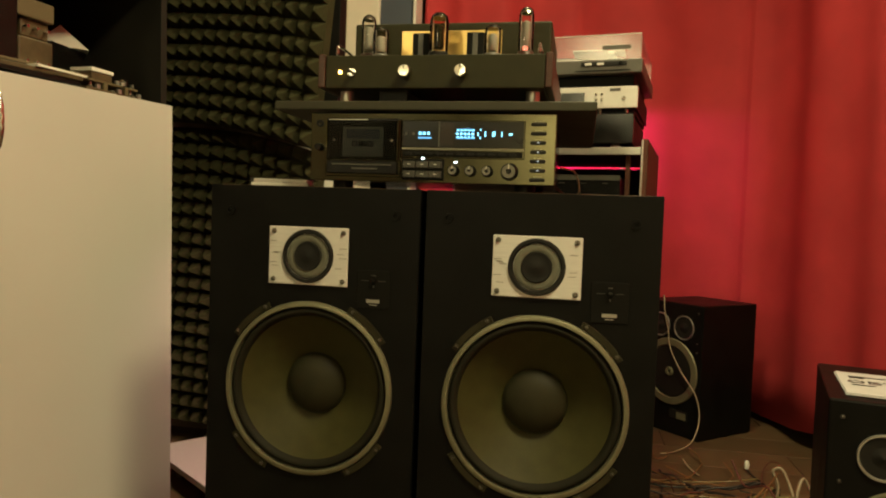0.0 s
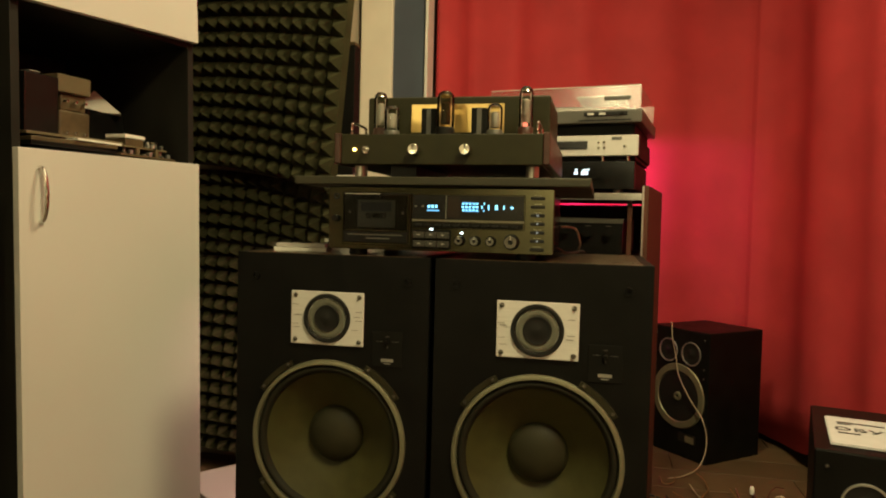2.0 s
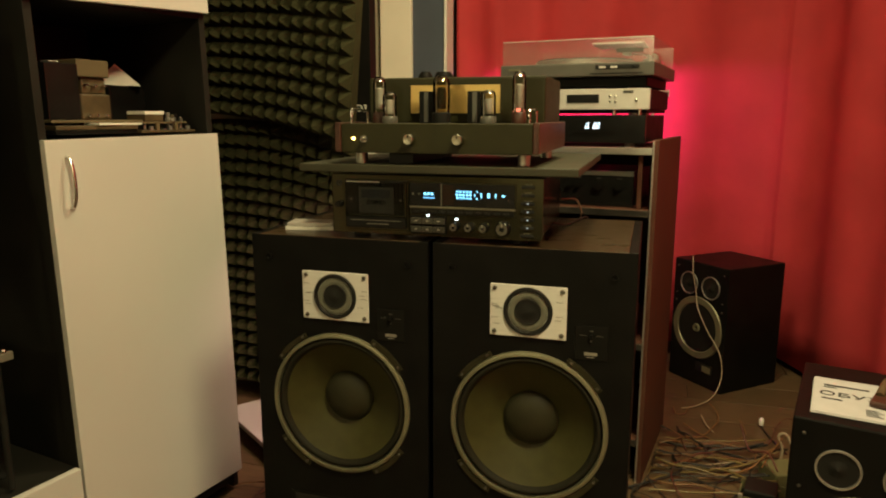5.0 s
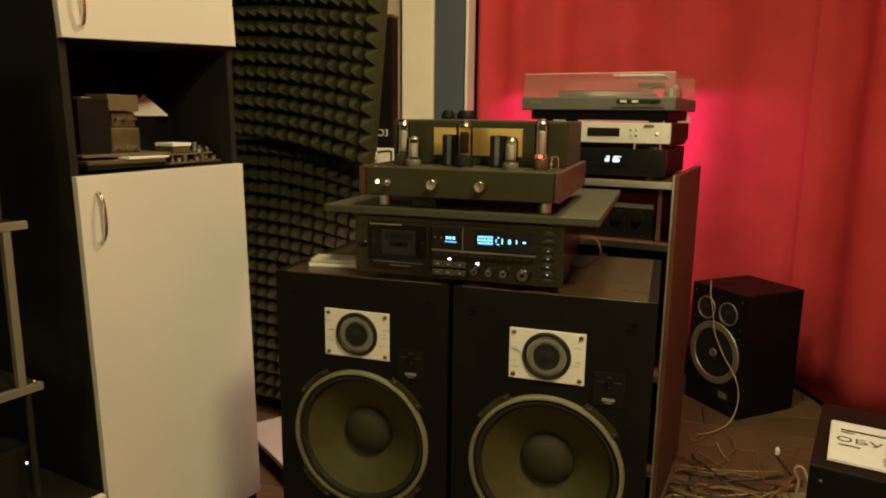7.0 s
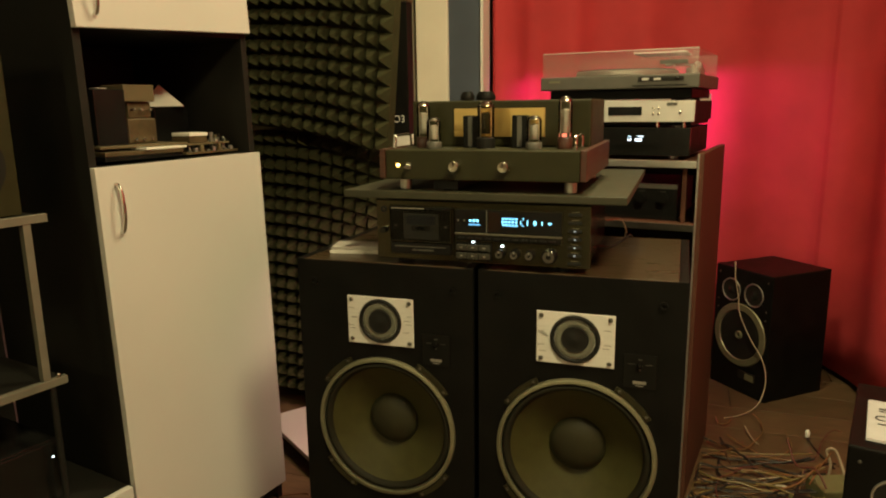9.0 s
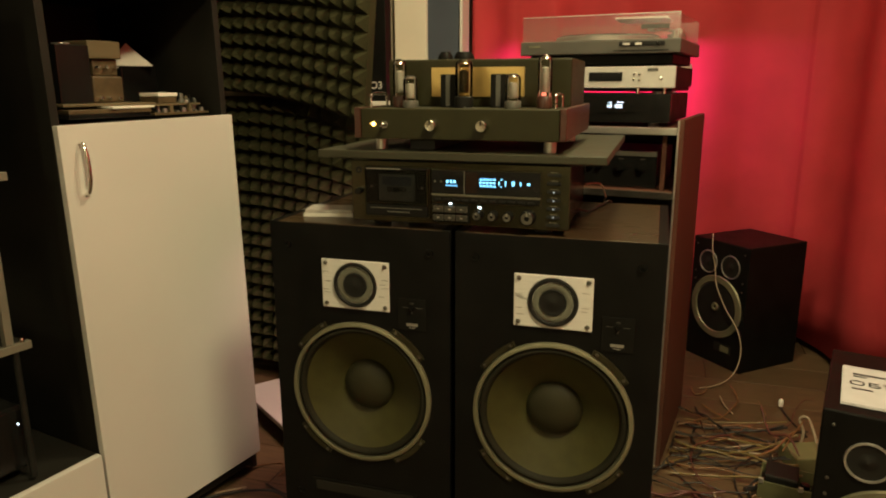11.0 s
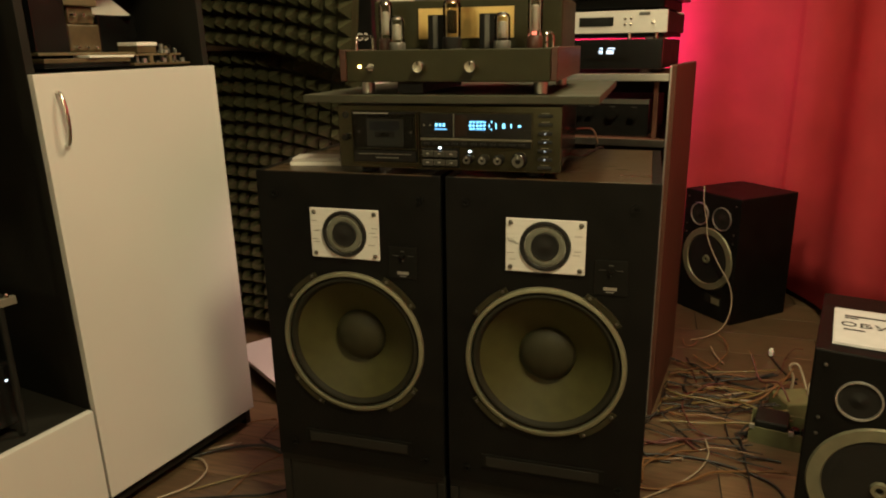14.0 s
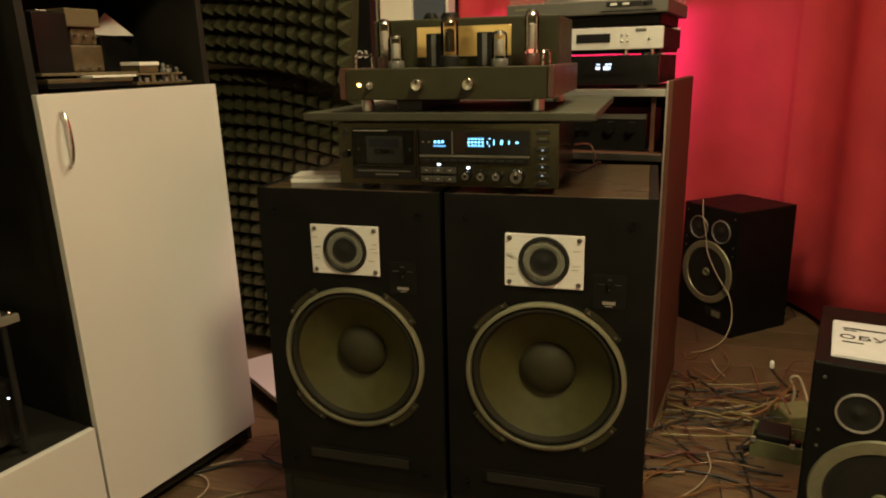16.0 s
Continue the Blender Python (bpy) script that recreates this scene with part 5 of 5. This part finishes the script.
run(BLACKC, 0.0045, (0.50, 2.47, 0.006), (0.52, 2.40, 0.008), (0.62, 2.30, 0.010), (0.72, 2.26, 0.015), (0.80, 2.30, 0.01))
run(REDC, 0.0035, (0.76, 2.08, 0.075), (0.74, 2.14, 0.10), (0.70, 2.20, 0.075), (0.68, 2.28, 0.12))
run(COPPER, 0.0030, (0.72, 2.10, 0.07), (0.76, 2.18, 0.09), (0.80, 2.26, 0.10))
pl_ = thing("plug", "small white plug on a dark lead", "plug", (0.785, 2.555, 0.0))
part("plug_body", lathe(bm_new(), [(0.0, 0.008), (0.007, 0.010), (0.0085, 0.024), (0.006, 0.036), (0.0, 0.038)], (0, 0, 0), "z", 16), M_PAPER, pl_, "white plug body", 60)
part("lead", tube(bm_new(), [(0, 0, 0.010), (0.005, -0.03, 0.006), (0.02, -0.10, 0.004), (0.05, -0.20, 0.004)], 0.003), M_CABLE_BLACK, pl_)
# a tangle of thin leads between the speakers and the power unit
for k in range(40):
    x, y = RS.uniform(0.42, 0.74), RS.uniform(1.74, 2.44)
    a = RS.uniform(-0.5, 0.5) + (math.pi if RS.random() < 0.5 else 0)
    bend = RS.uniform(-0.4, 0.4)
    pts = []
    for j in range(9):
        pts.append((x, y, RS.uniform(0.003, 0.018) + 0.012 * (y > 2.0)))
        bend = 0.6 * bend + RS.uniform(-0.32, 0.32)
        a += bend
        y += 0.048 * math.sin(a)
        x = min(max(x + 0.052 * math.cos(a), 0.36 if y < 2.0 else 0.40 + 0.16 * (y - 2.04)), 0.90 if y > 1.98 else 0.62)
    run(RS.choice((BLACKC, BLACKC, BLACKC, BLACKC, BLACKC, BLACKC, BLACKC, COPPER, COPPER, YELLOWC, REDC)), RS.choice((0.0020, 0.0028, 0.0040)), *pts)
# long flat runs of ribbon-like leads from the rack towards the power unit
for k in range(9):
    y = 2.00 + 0.045 * k
    dy = RS.uniform(-0.10, 0.10)
    x0 = 0.40 + 0.16 * max(0, y - 2.04)
    pts = [(x0 + (0.76 - x0) * j / 5 + RS.uniform(-0.01, 0.01), y + dy * j / 5 + RS.uniform(-0.012, 0.012), 0.012 + 0.035 * (j / 5) ** 2 * RS.uniform(0.4, 1.3)) for j in range(6)]
    run((YELLOWC, COPPER, BLACKC, WHITEC, YELLOWC, BLACKC, COPPER, BLACKC, YELLOWC)[k], RS.choice((0.003, 0.004, 0.0048)), *pts)
# short cut ends standing out of the tangle
for k in range(5):
    x, y = RS.uniform(0.48, 0.86), RS.uniform(2.02, 2.62)
    a = RS.uniform(0, 6.28)
    run(RS.choice((COPPER, WHITEC, REDC, YELLOWC)), 0.0026, (x, y, 0.006), (x + 0.02 * math.cos(a), y + 0.02 * math.sin(a), 0.03), (x + 0.045 * math.cos(a), y + 0.04 * math.sin(a), RS.uniform(0.04, 0.075)))
# left of the speakers
run(COPPER, 0.0030, (-0.775, 1.675, 0.006), (-0.74, 1.685, 0.012), (-0.69, 1.69, 0.02), (-0.665, 1.66, 0.02), (-0.672, 1.635, 0.014))
run(WHITEC, 0.0035, (-0.82, 1.47, 0.006), (-0.78, 1.455, 0.014), (-0.745, 1.42, 0.012), (-0.750, 1.36, 0.006), (-0.80, 1.29, 0.005))
run(BLACKC, 0.0050, (-0.84, 1.46, 0.006), (-0.76, 1.53, 0.008), (-0.66, 1.57, 0.010), (-0.58, 1.55, 0.008), (-0.47, 1.58, 0.006))
run(BLACKC, 0.0045, (-0.69, 1.60, 0.006), (-0.60, 1.56, 0.014), (-0.54, 1.60, 0.010), (-0.47, 1.65, 0.006))
run(YELLOWC, 0.0030, (-0.74, 1.34, 0.005), (-0.66, 1.42, 0.005), (-0.58, 1.47, 0.006), (-0.47, 1.53, 0.005))
run(COPPER, 0.0026, (-0.64, 1.35, 0.004), (-0.635, 1.42, 0.005), (-0.62, 1.48, 0.012), (-0.57, 1.58, 0.006))
run(BLACKC, 0.0040, (-0.75, 1.30, 0.005), (-0.62, 1.35, 0.005), (-0.54, 1.38, 0.005), (-0.47, 1.45, 0.005))
run(WHITEC, 0.0026, (-0.79, 1.50, 0.02), (-0.745, 1.515, 0.03), (-0.725, 1.55, 0.02), (-0.74, 1.56, 0.008))
# lead draped over the speaker by the curtain
cable([(0.548, 3.03, 0.516), (0.546, 2.965, 0.525), (0.548, 2.945, 0.47), (0.562, 2.93, 0.40), (0.572, 2.912, 0.33), (0.610, 2.865, 0.25), (0.655, 2.815, 0.18), (0.668, 2.785, 0.10), (0.64, 2.74, 0.03), (0.58, 2.68, 0.008), (0.52, 2.64, 0.006)], 0.0025, M_CABLE_WHITE, "pale pink-white lead draped over the black speaker")
cable([(0.172, 1.57, 0.905), (0.20, 1.62, 0.90), (0.21, 1.66, 0.868), (0.205, 1.70, 0.850), (0.20, 1.75, 0.80)], 0.002, M_CABLE_WHITE, "thin pale lead running from the cassette deck")
cable([(0.165, 1.50, 0.862), (0.185, 1.56, 0.849), (0.20, 1.64, 0.848), (0.22, 1.735, 0.84), (0.22, 1.76, 0.75)], 0.0025, M_CABLE_BLACK, "black lead running from the cassette deck")

# ---- ceiling lamps, above the view ----
for at in ((0.85, 0.40), (0.20, 1.75)):
    cl = thing("ceiling_lamp", "round warm ceiling lamp", "lamp", (*at, 2.6), 0, "ceiling lamps")
    part("housing", cyl(bm_new(), 0.19, -0.05, -0.001, (0, 0, 0), "z", 40, 0.004), M_PLATE, cl)
    part("diffuser_rim", lathe(bm_new(), [(0.178, -0.062), (0.178, -0.051), (0.188, -0.051), (0.188, -0.062)], (0, 0, 0), "z", 40, closed=True), M_LAMP, cl)

# Housings for the two added fill lights, out of view.
for lamp_x in (0.0, 1.1):
    ww = thing("unseen_wall_fill", "unseen spotlight added to brighten the far wall for reflections", "lamp", (lamp_x, -5.6, 2.6), 0, "wall washers")
    part("stem", cyl(bm_new(), 0.012, -0.05, -0.001, (0, 0.10, 0), "z", 16), M_PLATE, ww)
    head = part("lamp_head", lathe(bm_new(), [(0.10, 0.16), (0.19, 0.012), (0.20, 0.004), (0.19, 0.006), (0.10, 0.15)], (0, 0, 0), "y", 32, closed=True), M_PLATE, ww, "white spotlight head", 40)
    head.matrix_basis = pose(0, 0, -0.10, 45, 0, 0)

# Housing of the unseen light added for the cover's glare.
wl = thing("cover_glare_lamp", "large unseen round lamp added for the glare on the dust cover", "lamp", (-1.449, -2.95, 2.25))
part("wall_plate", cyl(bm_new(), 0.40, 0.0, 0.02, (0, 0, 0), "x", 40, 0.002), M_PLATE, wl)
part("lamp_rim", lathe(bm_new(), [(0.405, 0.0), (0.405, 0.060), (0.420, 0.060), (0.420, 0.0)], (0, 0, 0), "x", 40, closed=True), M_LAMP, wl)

# ---- floor boards ----
board_meshes = {}
for j in range(54):
    y = -6.5 + j * 0.191
    for i in range(5):
        x = -0.9 + i * 1.243 - 0.415 * (j % 3)
        xa, xb = max(x - 0.62, -1.58), min(x + 0.62, 2.58)
        size = round(xb - xa, 3)
        if size < 0.03:
            continue
        if size not in board_meshes:
            first = part("plank", box(bm_new(), -size / 2, size / 2, -0.0945, 0.0945, -0.0055, 0.0, 0.0012), M_FLOOR, floor)
            board_meshes[size] = first.data
            ob = first
        else:
            ob = new("plank", board_meshes[size])
            ob.parent = floor
        ob.matrix_basis = pose((xa + xb) / 2, y, 0)
